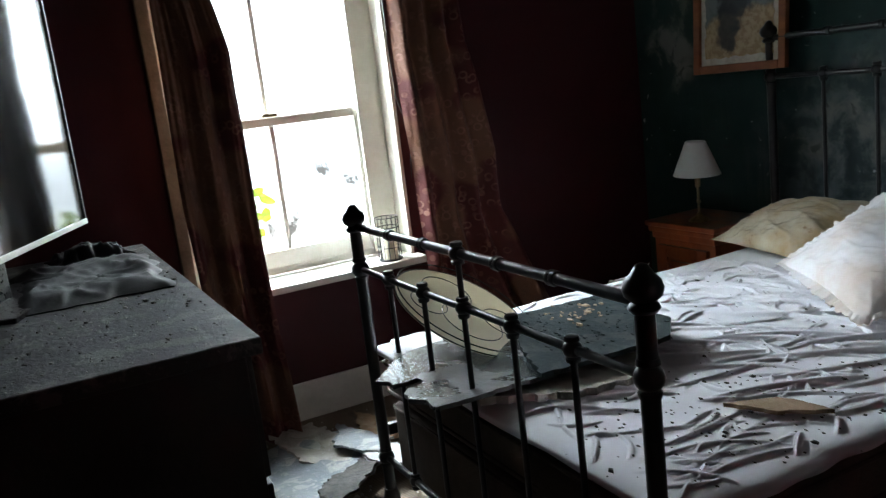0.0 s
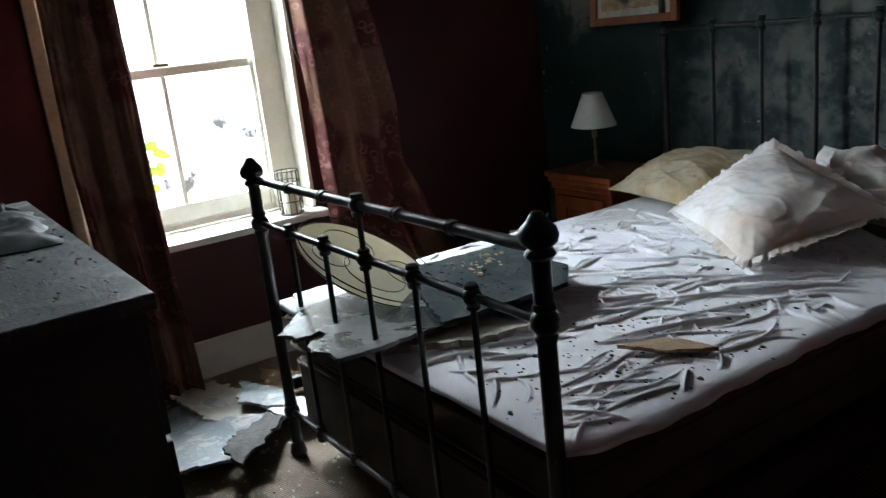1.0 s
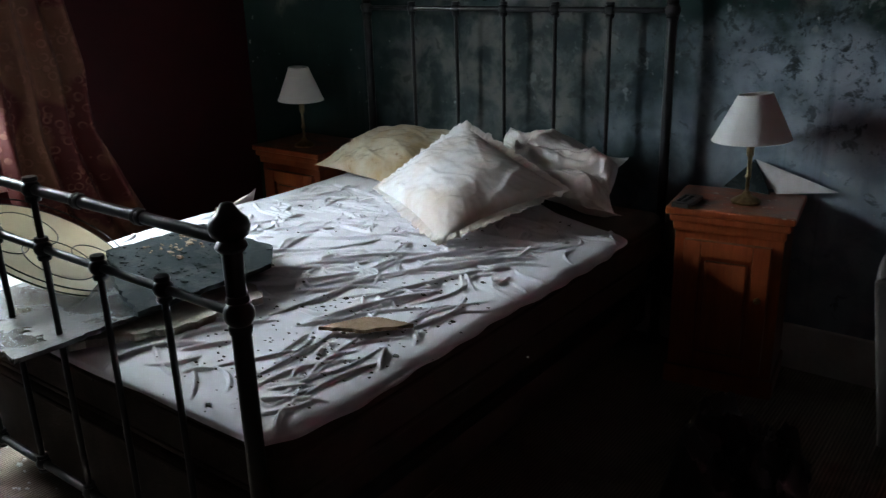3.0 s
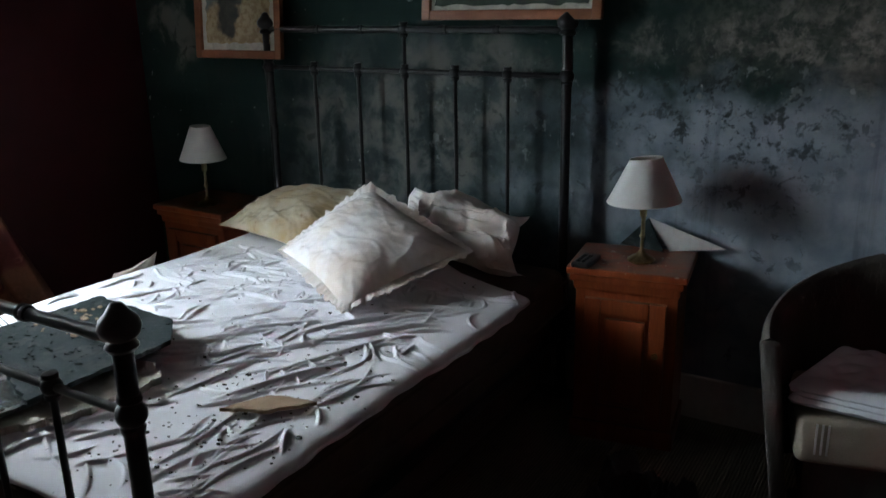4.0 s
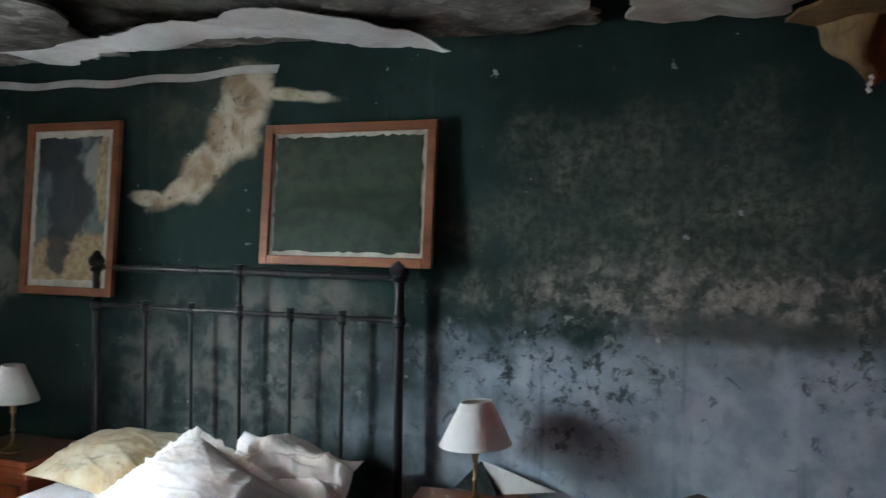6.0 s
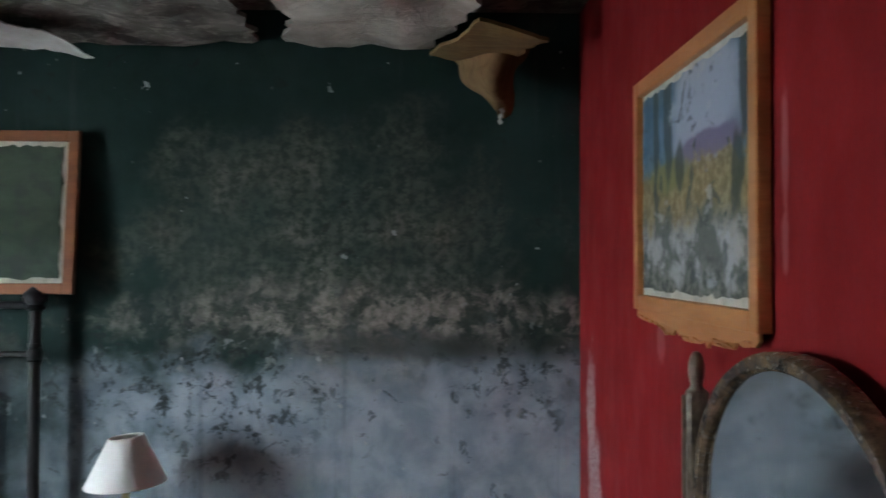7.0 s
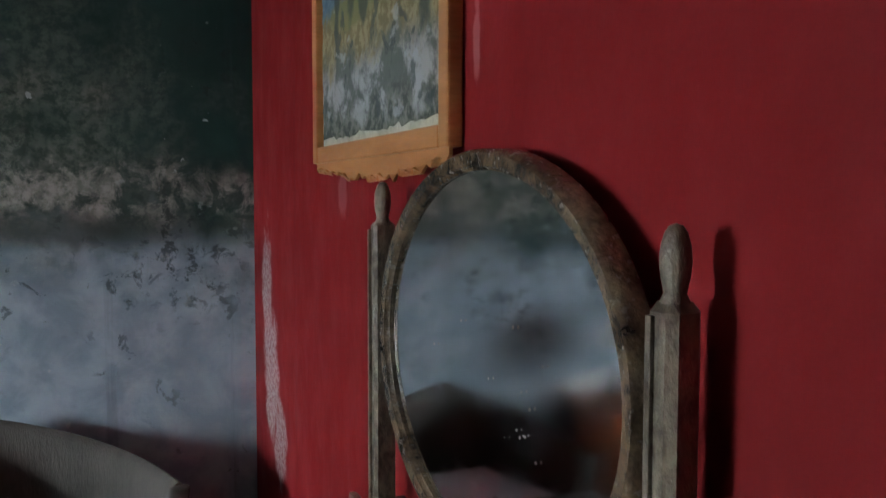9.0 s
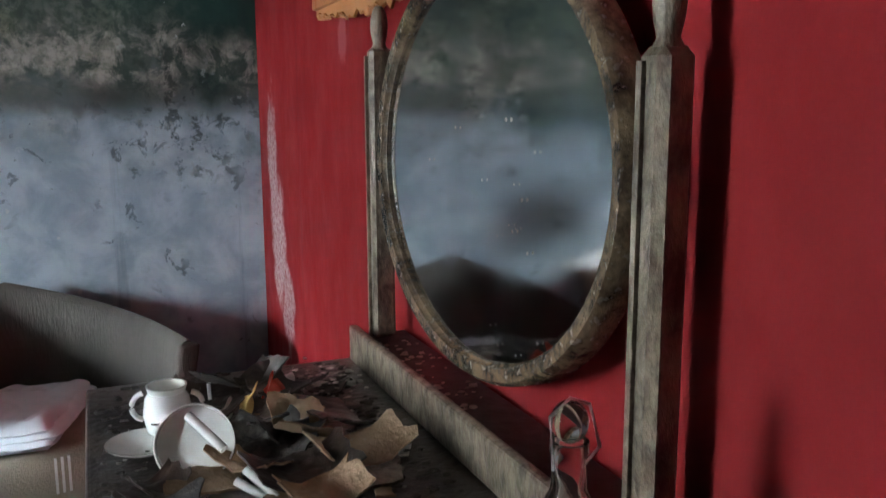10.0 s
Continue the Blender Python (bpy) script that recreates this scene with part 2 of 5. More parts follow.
def glow_mat():
    """Bleached overcast garden a long way off: sky, a pale bank, and faint scrub."""
    n = Nodes("overcast_distance")
    sep = n.t.nodes.new("ShaderNodeSeparateXYZ")
    n.link(n.co, sep.inputs[0])
    ground = n.step(sep.outputs[2], 0.2, 0.75, 1.0, 0.0)
    col = n.mix(ground, (0.80, 0.92, 1.0), (0.78, 0.80, 0.78))
    level = n.step(sep.outputs[2], 0.8, 4.6, 0.05, 1.0)
    scrub = n.calc("MULTIPLY", n.step(n.noise(3.5, 6, 0.7), 0.52, 0.62), n.blob((-4, -0.95, 0.55), (9, 1.3, 0.33), 0, 0.7, 0.5, 2.0))
    col = n.mix(n.calc("MULTIPLY", scrub, 0.95), col, (0.05, 0.048, 0.044))
    e = n.t.nodes.new("ShaderNodeEmission")
    n.link(n.calc("MULTIPLY", level, DAY), e.inputs["Strength"])
    n.link(col, e.inputs["Color"])
    n.link(e.outputs[0], n.t.nodes["Material Output"].inputs["Surface"])
    return n.mat


M_BLUE, M_RED, M_CARPET, M_CURTAIN = blue_wall_mat(), red_wall_mat(), carpet_mat(), curtain_mat()
# Maroon set darker than the red paint to hold bounced light down.
M_MAROON = surf("low_bounce_maroon_paint", (0.042, 0.005, 0.0078), (0.062, 0.008, 0.012), 2, 0.6, 0.15, 60, 0, 0.3)
M_CREAM = surf("cream_gloss_paint", (0.70, 0.68, 0.58), (0.80, 0.78, 0.70), 5, 0.4, 0.15, 40)
M_WHITE = surf("white_paint", (0.62, 0.61, 0.57), (0.74, 0.73, 0.69), 4, 0.5, 0.15, 40)
M_IRON = surf("black_iron", (0.005, 0.005, 0.006), (0.011, 0.011, 0.012), 20, 0.28, 0.0, 120, 0.0, 0.5)
M_SHEET = sheet_mat("creased_bedsheet", (0.82, 0.81, 0.85), (0.74, 0.73, 0.77), (0.50, 0.43, 0.36), 0.6)
M_PIL_WHITE = sheet_mat("damp_pillowcase", (0.78, 0.76, 0.76), (0.64, 0.53, 0.45), (0.46, 0.33, 0.24), 0.5, 3.2)
M_PIL_YELLOW = sheet_mat("yellowed_pillowcase", (0.42, 0.37, 0.28), (0.32, 0.22, 0.11), (0.18, 0.09, 0.045), 0.9, 5.0)
M_DIVAN = surf("brown_divan_cloth", (0.055, 0.042, 0.034), (0.10, 0.080, 0.066), 5, 0.9, 0.4, 150, 0, 0.15)
M_CHERRY = surf("cherry_wood", (0.21, 0.042, 0.012), (0.32, 0.075, 0.022), 3, 0.38, 0.15, 26, 0, 0.5, (6, 6, 0.6), dust=(0.15, 0.07, 0.045))
M_DARKWOOD = surf("black_stained_wood", (0.012, 0.011, 0.011), (0.025, 0.022, 0.02), 4, 0.5, 0.3, 40, 0, 0.4)
M_DUSTTOP = board_mat("dusty_dark_top", (0.022, 0.023, 0.024), (0.048, 0.050, 0.050), 0.5, 0.14, 0.4)
M_PINE = surf("varnished_pine", (0.32, 0.125, 0.042), (0.43, 0.19, 0.07), 3, 0.45, 0.15, 30, 0, 0.4, (1, 1, 5))
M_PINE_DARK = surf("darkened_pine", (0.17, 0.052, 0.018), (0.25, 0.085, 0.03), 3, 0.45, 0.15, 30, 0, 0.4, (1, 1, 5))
M_GILT = surf("flaking_brown_veneer", (0.15, 0.105, 0.065), (0.022, 0.013, 0.009), 22, 0.25, 0.5, 90, 0, 0.6)
M_MOUNT = surf("mouldy_card_mount", (0.55, 0.53, 0.46), (0.38, 0.36, 0.31), 16, 0.8, 0.3, 60)
M_PLASTER = board_mat("fallen_plaster", (0.50, 0.47, 0.42), (0.32, 0.29, 0.25), 0.7, 0.5)
M_CEIL = board_mat("stained_ceiling", (0.20, 0.185, 0.165), (0.07, 0.064, 0.055), 0.8, 0.3)
M_PAPER = board_mat("hanging_lining_paper", (0.66, 0.66, 0.66), (0.50, 0.48, 0.47), 0.6, 0.2)
M_WETBOARD = board_mat("wet_grey_board", (0.035, 0.04, 0.042), (0.07, 0.073, 0.073), 0.10, 0.06, 1.0, 0.35)
M_GREENBOARD = board_mat("grey_green_board", (0.014, 0.020, 0.021), (0.026, 0.033, 0.034), 0.8, 0.03, 0.08)
M_BLUEBOARD = board_mat("pale_blue_board", (0.13, 0.155, 0.175), (0.26, 0.275, 0.28), 0.3, 0.5)
M_TAN = board_mat("torn_tan_card", (0.30, 0.20, 0.12), (0.20, 0.125, 0.075), 0.8, 0.1)
M_LATH = surf("bare_ceiling_wood", (0.20, 0.125, 0.052), (0.12, 0.072, 0.032), 4, 0.7, 0.3, 30, 0, 0.3, (1, 6, 1))
M_SHADE = surf("white_lampshade_cloth", (0.74, 0.73, 0.71), (0.66, 0.65, 0.62), 6, 0.85, 0.3, 260, 0, 0.2)
M_BRASS = surf("tarnished_brass", (0.42, 0.33, 0.18), (0.25, 0.19, 0.10), 30, 0.32, 0.2, 90, 1.0)
M_TUB = surf("grey_brown_tub_cloth", (0.056, 0.050, 0.045), (0.094, 0.085, 0.076), 5, 0.95, 0.5, 140, 0, 0.15, (1, 1, 0.25))
# Cream architrave paint dimmed to tan: its shadow is in the colour.
M_BATTEN = surf("shaded_cream_paint", (0.20, 0.185, 0.13), (0.13, 0.12, 0.085), 7, 0.6, 0.2, 60)
M_STRIPE = surf("tan_stripe_cloth", (0.30, 0.255, 0.20), (0.36, 0.31, 0.25), 7, 0.95, 0.4, 150, 0, 0.1)
M_TOWEL = sheet_mat("folded_white_cloth", (0.82, 0.84, 0.90), (0.74, 0.77, 0.83), (0.30, 0.31, 0.34), 0.7)
M_OLDWOOD = surf("weathered_grey_wood", (0.22, 0.18, 0.13), (0.05, 0.034, 0.022), 24, 0.38, 0.5, 70, 0, 0.5, (1.5, 1.5, 0.8))
M_TABLETOP = surf("rotten_dark_veneer", (0.018, 0.012, 0.010), (0.062, 0.036, 0.026), 9, 0.35, 0.5, 60, 0, 0.5)
M_BLACK = surf("black_plastic", (0.010, 0.010, 0.011), (0.016, 0.016, 0.017), 8, 0.3, 0.2, 120)
M_SACK = surf("black_crumpled_plastic", (0.008, 0.009, 0.010), (0.018, 0.019, 0.021), 8, 0.52, 0.2, 30)
M_SCREEN = surf("glossy_screen", (0.004, 0.004, 0.005), (0.005, 0.005, 0.006), 2, 0.08, 0.0, 20, 0.0, 1.0)
M_METAL = surf("brushed_metal", (0.5, 0.5, 0.5), (0.6, 0.6, 0.6), 10, 0.35, 0.1, 90, 1.0)
M_SHELL = surf("cream_stretched_cloth", (0.84, 0.79, 0.66), (0.78, 0.71, 0.56), 5, 0.8, 0.2, 120, 0, 0.2)
thin = M_SHELL.node_tree
glow_through, half = thin.nodes.new("ShaderNodeBsdfTranslucent"), thin.nodes.new("ShaderNodeMixShader")
glow_through.inputs["Color"].default_value = (0.80, 0.74, 0.60, 1)
half.inputs[0].default_value = 0.45
thin.links.new(thin.nodes["Principled BSDF"].outputs[0], half.inputs[1])
thin.links.new(glow_through.outputs[0], half.inputs[2])
thin.links.new(half.outputs[0], thin.nodes["Material Output"].inputs["Surface"])
M_FLAKE = surf("dark_debris", (0.018, 0.016, 0.014), (0.07, 0.06, 0.05), 40, 0.8, 0.5, 160)
M_PALEFLAKE = surf("pale_plaster_flakes", (0.50, 0.48, 0.44), (0.35, 0.33, 0.30), 40, 0.8, 0.4, 160)
M_CHINA = surf("white_china", (0.74, 0.74, 0.72), (0.66, 0.66, 0.63), 6, 0.2, 0.05, 60)
M_WAX = surf("cream_wax", (0.78, 0.73, 0.58), (0.72, 0.66, 0.5), 8, 0.5, 0.1, 60)
M_REDBIT = surf("red_wrapper", (0.45, 0.03, 0.02), (0.55, 0.07, 0.03), 20, 0.4, 0.2, 80)
M_YELLOW = surf("yellow_card", (0.72, 0.50, 0.16), (0.66, 0.42, 0.12), 20, 0.6, 0.2, 80)
M_LEAF = surf("bright_leaf", (0.22, 0.42, 0.02), (0.38, 0.48, 0.03), 12, 0.5, 0.2, 60)
M_PANE, M_BOTTLE, M_MIRROR = glass_mat("window_glass"), glass_mat("clear_bottle_glass", (0.93, 0.96, 0.95)), mirror_mat()


# ---- building helpers ----
def thing(name, at, label, category, group="", kind=""):
    ob = new(name)
    ob.location = at
    ob.empty_display_size = 0.05
    return tagged(ob, label, category, group, kind)


def root_place(ob):
    p = Vector((0, 0, 0))
    while ob is not None:
        p += ob.location
        ob = ob.parent
    return p


def finish(bm, name, mat, smooth=False):
    bmesh.ops.recalc_face_normals(bm, faces=bm.faces)
    me = bpy.data.meshes.new(name)
    bm.to_mesh(me)
    bm.free()
    me.materials.append(mat)
    if smooth:
        for p in me.polygons:
            p.use_smooth = True
        me.set_sharp_from_angle(angle=radians(50))
    return me


def part(name, bm, material, parent, label="", smooth=False):
    """Links a bmesh, made in world places, as one mesh under a thing or a part."""
    bm.transform(Matrix.Translation(-root_place(parent)))
    ob = new(name, finish(bm, name, material, smooth))
    ob.parent = parent
    return tagged(ob, label)


def solo(name, bm, material, label, category, at=(0, 0, 0), smooth=False, group="", kind=""):
    bm.transform(Matrix.Translation(-Vector(at)))
    ob = new(name, finish(bm, name, material, smooth))
    ob.location = at
    return tagged(ob, label, category, group, kind)


def box(x0, x1, y0, y1, z0, z1, bevel=0.0, bm=None, seg=2):
    own = bmesh.new()
    bmesh.ops.create_cube(own, size=1)
    own.transform(Matrix.Translation(((x0 + x1) / 2, (y0 + y1) / 2, (z0 + z1) / 2)) @ Matrix.Diagonal((abs(x1 - x0), abs(y1 - y0), abs(z1 - z0), 1)))
    if bevel:
        bmesh.ops.bevel(own, geom=own.edges[:], offset=bevel, segments=seg, profile=0.6, affect="EDGES")
    return merge(bm, own)


def merge(bm, own):
    if bm is None:
        return own
    me = bpy.data.meshes.new("tmp")
    own.to_mesh(me)
    own.free()
    bm.from_mesh(me)
    bpy.data.meshes.remove(me)
    return bm


def lathe(profile, at, axis=(0, 0, 1), seg=20, bm=None):
    """A turned solid from (radius, height) pairs, standing at a place along an axis."""
    own = bmesh.new()
    rings = []
    for r, h in profile:
        rings.append([own.verts.new((r * math.cos(2 * math.pi * k / seg), r * math.sin(2 * math.pi * k / seg), h)) for k in range(seg)])
    for a, b in zip(rings, rings[1:]):
        for k in range(seg):
            own.faces.new((a[k], a[(k + 1) % seg], b[(k + 1) % seg], b[k]))
    for ring in (rings[0], rings[-1]):
        own.faces.new(ring)
    bmesh.ops.remove_doubles(own, verts=own.verts, dist=1e-5)
    own.transform(Matrix.Translation(at) @ Vector(axis).to_track_quat("Z", "Y").to_matrix().to_4x4())
    return merge(bm, own)


def tube(points, radius, seg=8, bm=None, closed=False):
    own = bmesh.new()
    pts = [Vector(p) for p in points]
    rings = []
    for i, p in enumerate(pts):
        a = pts[i - 1] if i or closed else pts[i]
        b = pts[(i + 1) % len(pts)] if i < len(pts) - 1 or closed else pts[i]
        q = (b - a).to_track_quat("Z", "Y").to_matrix()
        rings.append([own.verts.new(p + q @ Vector((radius * math.cos(2 * math.pi * k / seg), radius * math.sin(2 * math.pi * k / seg), 0))) for k in range(seg)])
    pairs = list(zip(rings, rings[1:])) + ([(rings[-1], rings[0])] if closed else [])
    for a, b in pairs:
        for k in range(seg):
            own.faces.new((a[k], a[(k + 1) % seg], b[(k + 1) % seg], b[k]))
    if not closed:
        own.faces.new(rings[0])
        own.faces.new(rings[-1])
    return merge(bm, own)


def rod(a, b, radius, seg=12, bm=None):
    return tube([a, b], radius, seg, bm)


def ball(at, radius, squash=1.0, bm=None, seg=14):
    own = bmesh.new()
    bmesh.ops.create_uvsphere(own, u_segments=seg, v_segments=seg // 2 + 2, radius=radius)
    own.transform(Matrix.Translation(at) @ Matrix.Diagonal((1, 1, squash, 1)))
    return merge(bm, own)


def ragged(outline, step=0.02, rough=0.008, seed=1):
    """A closed outline with torn edges, from a few corners."""
    rnd = random.Random(seed)
    out = []
    for (x0, y0), (x1, y1) in zip(outline, outline[1:] + outline[:1]):
        n = max(1, int(math.hypot(x1 - x0, y1 - y0) / step))
        for k in range(n):
            j = rough if k else 0
            out.append((x0 + (x1 - x0) * k / n + rnd.uniform(-j, j), y0 + (y1 - y0) * k / n + rnd.uniform(-j, j)))
    return out


def slab(outline, thick, lift, wave=0.0, seed=1, cell=0.03):
    """A sheet with thickness over an outline in x and y; lift(x, y) gives the height of its underside."""
    bm = bmesh.new()
    face = bm.faces.new([bm.verts.new((x, y, 0)) for x, y in outline])
    bmesh.ops.triangulate(bm, faces=[face])
    for _ in range(3):
        long_edges = [e for e in bm.edges if e.calc_length() > cell * 2]
        if not long_edges:
            break
        bmesh.ops.subdivide_edges(bm, edges=long_edges, cuts=1)
        bmesh.ops.triangulate(bm, faces=bm.faces[:])
    for v in bm.verts:
        v.co.z = lift(v.co.x, v.co.y) + wave * noise.noise(Vector((v.co.x * 5, v.co.y * 5, seed)))
    top = bmesh.ops.extrude_face_region(bm, geom=bm.faces[:])
    for v in top["geom"]:
        if isinstance(v, bmesh.types.BMVert):
            v.co.z += thick
    return bm


def grid_bm(fn, nu, nv, closed_u=False):
    """A sheet of quads from fn(u, v), u and v from 0 to 1."""
    bm = bmesh.new()
    vs = [[bm.verts.new(fn(i / nu, j / nv)) for j in range(nv + 1)] for i in range(nu + (0 if closed_u else 1))]
    for i in range(nu):
        a, b = vs[i], vs[(i + 1) % len(vs)]
        for j in range(nv):
            bm.faces.new((a[j], b[j], b[j + 1], a[j + 1]))
    return bm


def thicken(bm, d):
    bm.normal_update()
    for v in [g for g in bmesh.ops.extrude_face_region(bm, geom=bm.faces[:])["geom"] if isinstance(g, bmesh.types.BMVert)]:
        v.co += v.normal * d
    return bm


def flakes(name, count, place, size, mat, label, seed, category="debris"):
    """Many loose crumbs, too many to count, as one object."""
    rnd = random.Random(seed)
    verts, faces = [], []
    for _ in range(count):
        x, y, z = place(rnd)
        s = size * rnd.uniform(0.35, 1.0) * (1.8 if rnd.random() < 0.12 else 1)
        h = s * rnd.uniform(0.15, 0.5)
        n, base, turn = rnd.randint(4, 6), len(verts), rnd.uniform(0, 6.28)
        for layer in (0, 1):
            for k in range(n):
                a, r = turn + 6.283 * k / n, s * rnd.uniform(0.5, 1.0) * (1 - 0.25 * layer)
                verts.append((x + r * math.cos(a) * 1.3, y + r * math.sin(a) * 0.8, z + layer * h))
        faces.append([base + k for k in range(n)][::-1])
        faces.append([base + n + k for k in range(n)])
        faces += [(base + k, base + (k + 1) % n, base + n + (k + 1) % n, base + n + k) for k in range(n)]
    me = bpy.data.meshes.new(name)
    me.from_pydata(verts, [], faces)
    me.materials.append(mat)
    return tagged(new(name, me), label, category, "", "stuff")


# ---- the room ----
XW, XE, YN, YS, ZC = -1.63, 2.50, 0.0, -3.45, 2.31
WIN_Y0, WIN_Y1, WIN_Z0, WIN_Z1 = -2.385, -1.40, 0.60, 2.10

tagged(new("floor", finish(box(XW - 0.3, XE + 0.3, YS - 0.3, YN + 0.3, -0.12, 0.0), "floor", M_CARPET)), "dirty beige ribbed carpet", "floor", "", "structure")
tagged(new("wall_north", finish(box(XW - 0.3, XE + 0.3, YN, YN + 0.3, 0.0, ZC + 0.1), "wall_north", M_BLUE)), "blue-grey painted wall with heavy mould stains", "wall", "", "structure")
tagged(new("wall_east", finish(box(XE, XE + 0.3, YS, YN, 0.0, ZC + 0.1), "wall_east", M_RED)), "scuffed deep red painted wall", "wall", "", "structure")
# The south wall is out of view; its dark colour keeps bounce low.
tagged(new("wall_south", finish(box(XW - 0.3, XE + 0.3, YS - 0.3, YS, 0.0, ZC + 0.1), "wall_south", M_MAROON)), "unseen south wall, dark maroon to cut bounced light", "wall", "", "structure")
w = box(XW - 0.3, XW, YS, WIN_Y0, 0.0, ZC + 0.1)
box(XW - 0.3, XW, WIN_Y1, YN, 0.0, ZC + 0.1, bm=w)
box(XW - 0.3, XW, WIN_Y0, WIN_Y1, 0.0, WIN_Z0, bm=w)
box(XW - 0.3, XW, WIN_Y0, WIN_Y1, WIN_Z1, ZC + 0.1, bm=w)
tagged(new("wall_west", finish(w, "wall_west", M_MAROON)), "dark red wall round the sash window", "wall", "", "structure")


def skirting(name, x0, x1, y0, y1):
    bm = box(x0, x1, y0, y1, 0.0, 0.17, 0.006)
    tagged(new(name, finish(bm, name, M_WHITE)), "off-white painted skirting board", "baseboard", "", "structure")


skirting("baseboard", XW, XW + 0.018, YS, YN)
skirting("baseboard", XW + 0.02, XE - 0.02, YN - 0.018, YN)
skirting("baseboard", XE - 0.018, XE, YS, YN - 0.02)

# the sash window in its deep cream reveal
win = tagged(new("window_1"), "cream two-over-two sash window in a deep reveal", "window", "", "structure")
win.location = (XW - 0.15, (WIN_Y0 + WIN_Y1) / 2, WIN_Z0)
lining = box(XW - 0.24, XW + 0.004, WIN_Y1 - 0.016, WIN_Y1, WIN_Z0, WIN_Z1)
box(XW - 0.24, XW + 0.004, WIN_Y0, WIN_Y0 + 0.016, WIN_Z0, WIN_Z1, bm=lining)
box(XW - 0.24, XW + 0.004, WIN_Y0 + 0.016, WIN_Y1 - 0.016, WIN_Z1 - 0.016, WIN_Z1, bm=lining)
part("lining", lining, M_CREAM, win)
fr = box(-1.90, -1.77, -1.50, -1.417, WIN_Z0, WIN_Z1 - 0.02, 0.006)
box(-1.90, -1.77, -2.40, -2.36, WIN_Z0, WIN_Z1 - 0.02, 0.006, fr)
box(-1.90, -1.77, -2.36, -1.50, WIN_Z1 - 0.10, WIN_Z1 - 0.02, 0.006, fr)
box(-1.765, -1.745, -1.535, -1.417, WIN_Z0 + 0.05, WIN_Z1 - 0.02, 0.005, fr)
part("window_frame", fr, M_CREAM, win)
part("window_sill", box(XW - 0.16, XW + 0.10, -2.30, -1.375, 0.600, 0.632, 0.008), M_WHITE, win, "white painted sill board")
part("window_sill", box(-1.90, -1.79, -2.36, -1.50, 0.632, 0.665, 0.006), M_CREAM, win)


def sash(name, x, z0, z1, bottom, top):
    y0, y1 = -2.36, -1.50
    s = part(name, box(x - 0.022, x + 0.022, y0, y0 + 0.048, z0, z1, 0.005), M_CREAM, win)
    part("stile", box(x - 0.022, x + 0.022, y1 - 0.048, y1, z0, z1, 0.005), M_CREAM, s)
    part("bottom_rail", box(x - 0.022, x + 0.022, y0 + 0.048, y1 - 0.048, z0, z0 + bottom, 0.005), M_CREAM, s)
    part("top_rail", box(x - 0.022, x + 0.022, y0 + 0.048, y1 - 0.048, z1 - top, z1, 0.005), M_CREAM, s)
    part("glazing_bar", box(x - 0.018, x + 0.018, -1.942, -1.920, z0 + bottom, z1 - top, 0.004), M_CREAM, s)
    for a, b in ((y0 + 0.048, -1.942), (-1.920, y1 - 0.048)):
        p = part("pane", box(x - 0.002, x + 0.002, a, b, z0 + bottom, z1 - top), M_PANE, s)
        p.visible_shadow = False


sash("lower_sash", -1.80, 0.665, 1.325, 0.075, 0.040)
sash("upper_sash", -1.85, 1.290, 1.995, 0.040, 0.050)
part("sash_lift", box(-1.776, -1.768, -1.97, -1.90, 1.325, 1.340, 0.003), M_BRASS, win, "small brass sash catch")

# outside: bleached daylight and ground
g = tagged(new("ground", finish(box(-12, XW - 0.301, -14, 10, -0.6, -0.5), "ground", M_CARPET)), "pale gravel ground outside the window", "ground", "", "structure")
g = grid_bm(lambda u, v: (-4.6, -7.5 + 9.5 * u, -0.8 + 7.4 * v), 1, 1)
tagged(new("backdrop", finish(g, "backdrop", glow_mat())), "bleached overcast daylight and distant scrub", "backdrop", "", "structure")

# ceiling: a stained soffit, with laths and sagging sheets below
tagged(new("ceiling", finish(box(XW - 0.3, XE + 0.3, YS - 0.3, YN + 0.3, ZC + 0.1, ZC + 0.25), "ceiling", M_CEIL)), "stained and broken plaster ceiling", "ceiling", "", "structure")


# ---- bed ----
def finial(x, y, z, parent):
    prof = [(0.0, -0.006), (0.024, -0.004), (0.030, 0.004), (0.026, 0.012), (0.021, 0.016), (0.034, 0.026), (0.038, 0.040), (0.034, 0.054), (0.022, 0.066), (0.017, 0.074), (0.011, 0.083), (0.0, 0.087)]
    part("finial", lathe(prof, (x, y, z), seg=18), M_IRON, parent, smooth=True)


def knob(x, y, z, r, parent):
    bm = ball((x, y, z), r, 0.95)
    lathe([(0.0, -r * 1.35), (r * 0.72, -r * 1.3), (r * 0.8, -r * 0.9), (r * 0.5, -r * 0.6), (r * 0.5, r * 0.6), (r * 0.8, r * 0.9), (r * 0.72, r * 1.3), (0.0, r * 1.35)], (x, y, z), seg=12, bm=bm)
    part("knuckle", bm, M_IRON, parent, smooth=True)


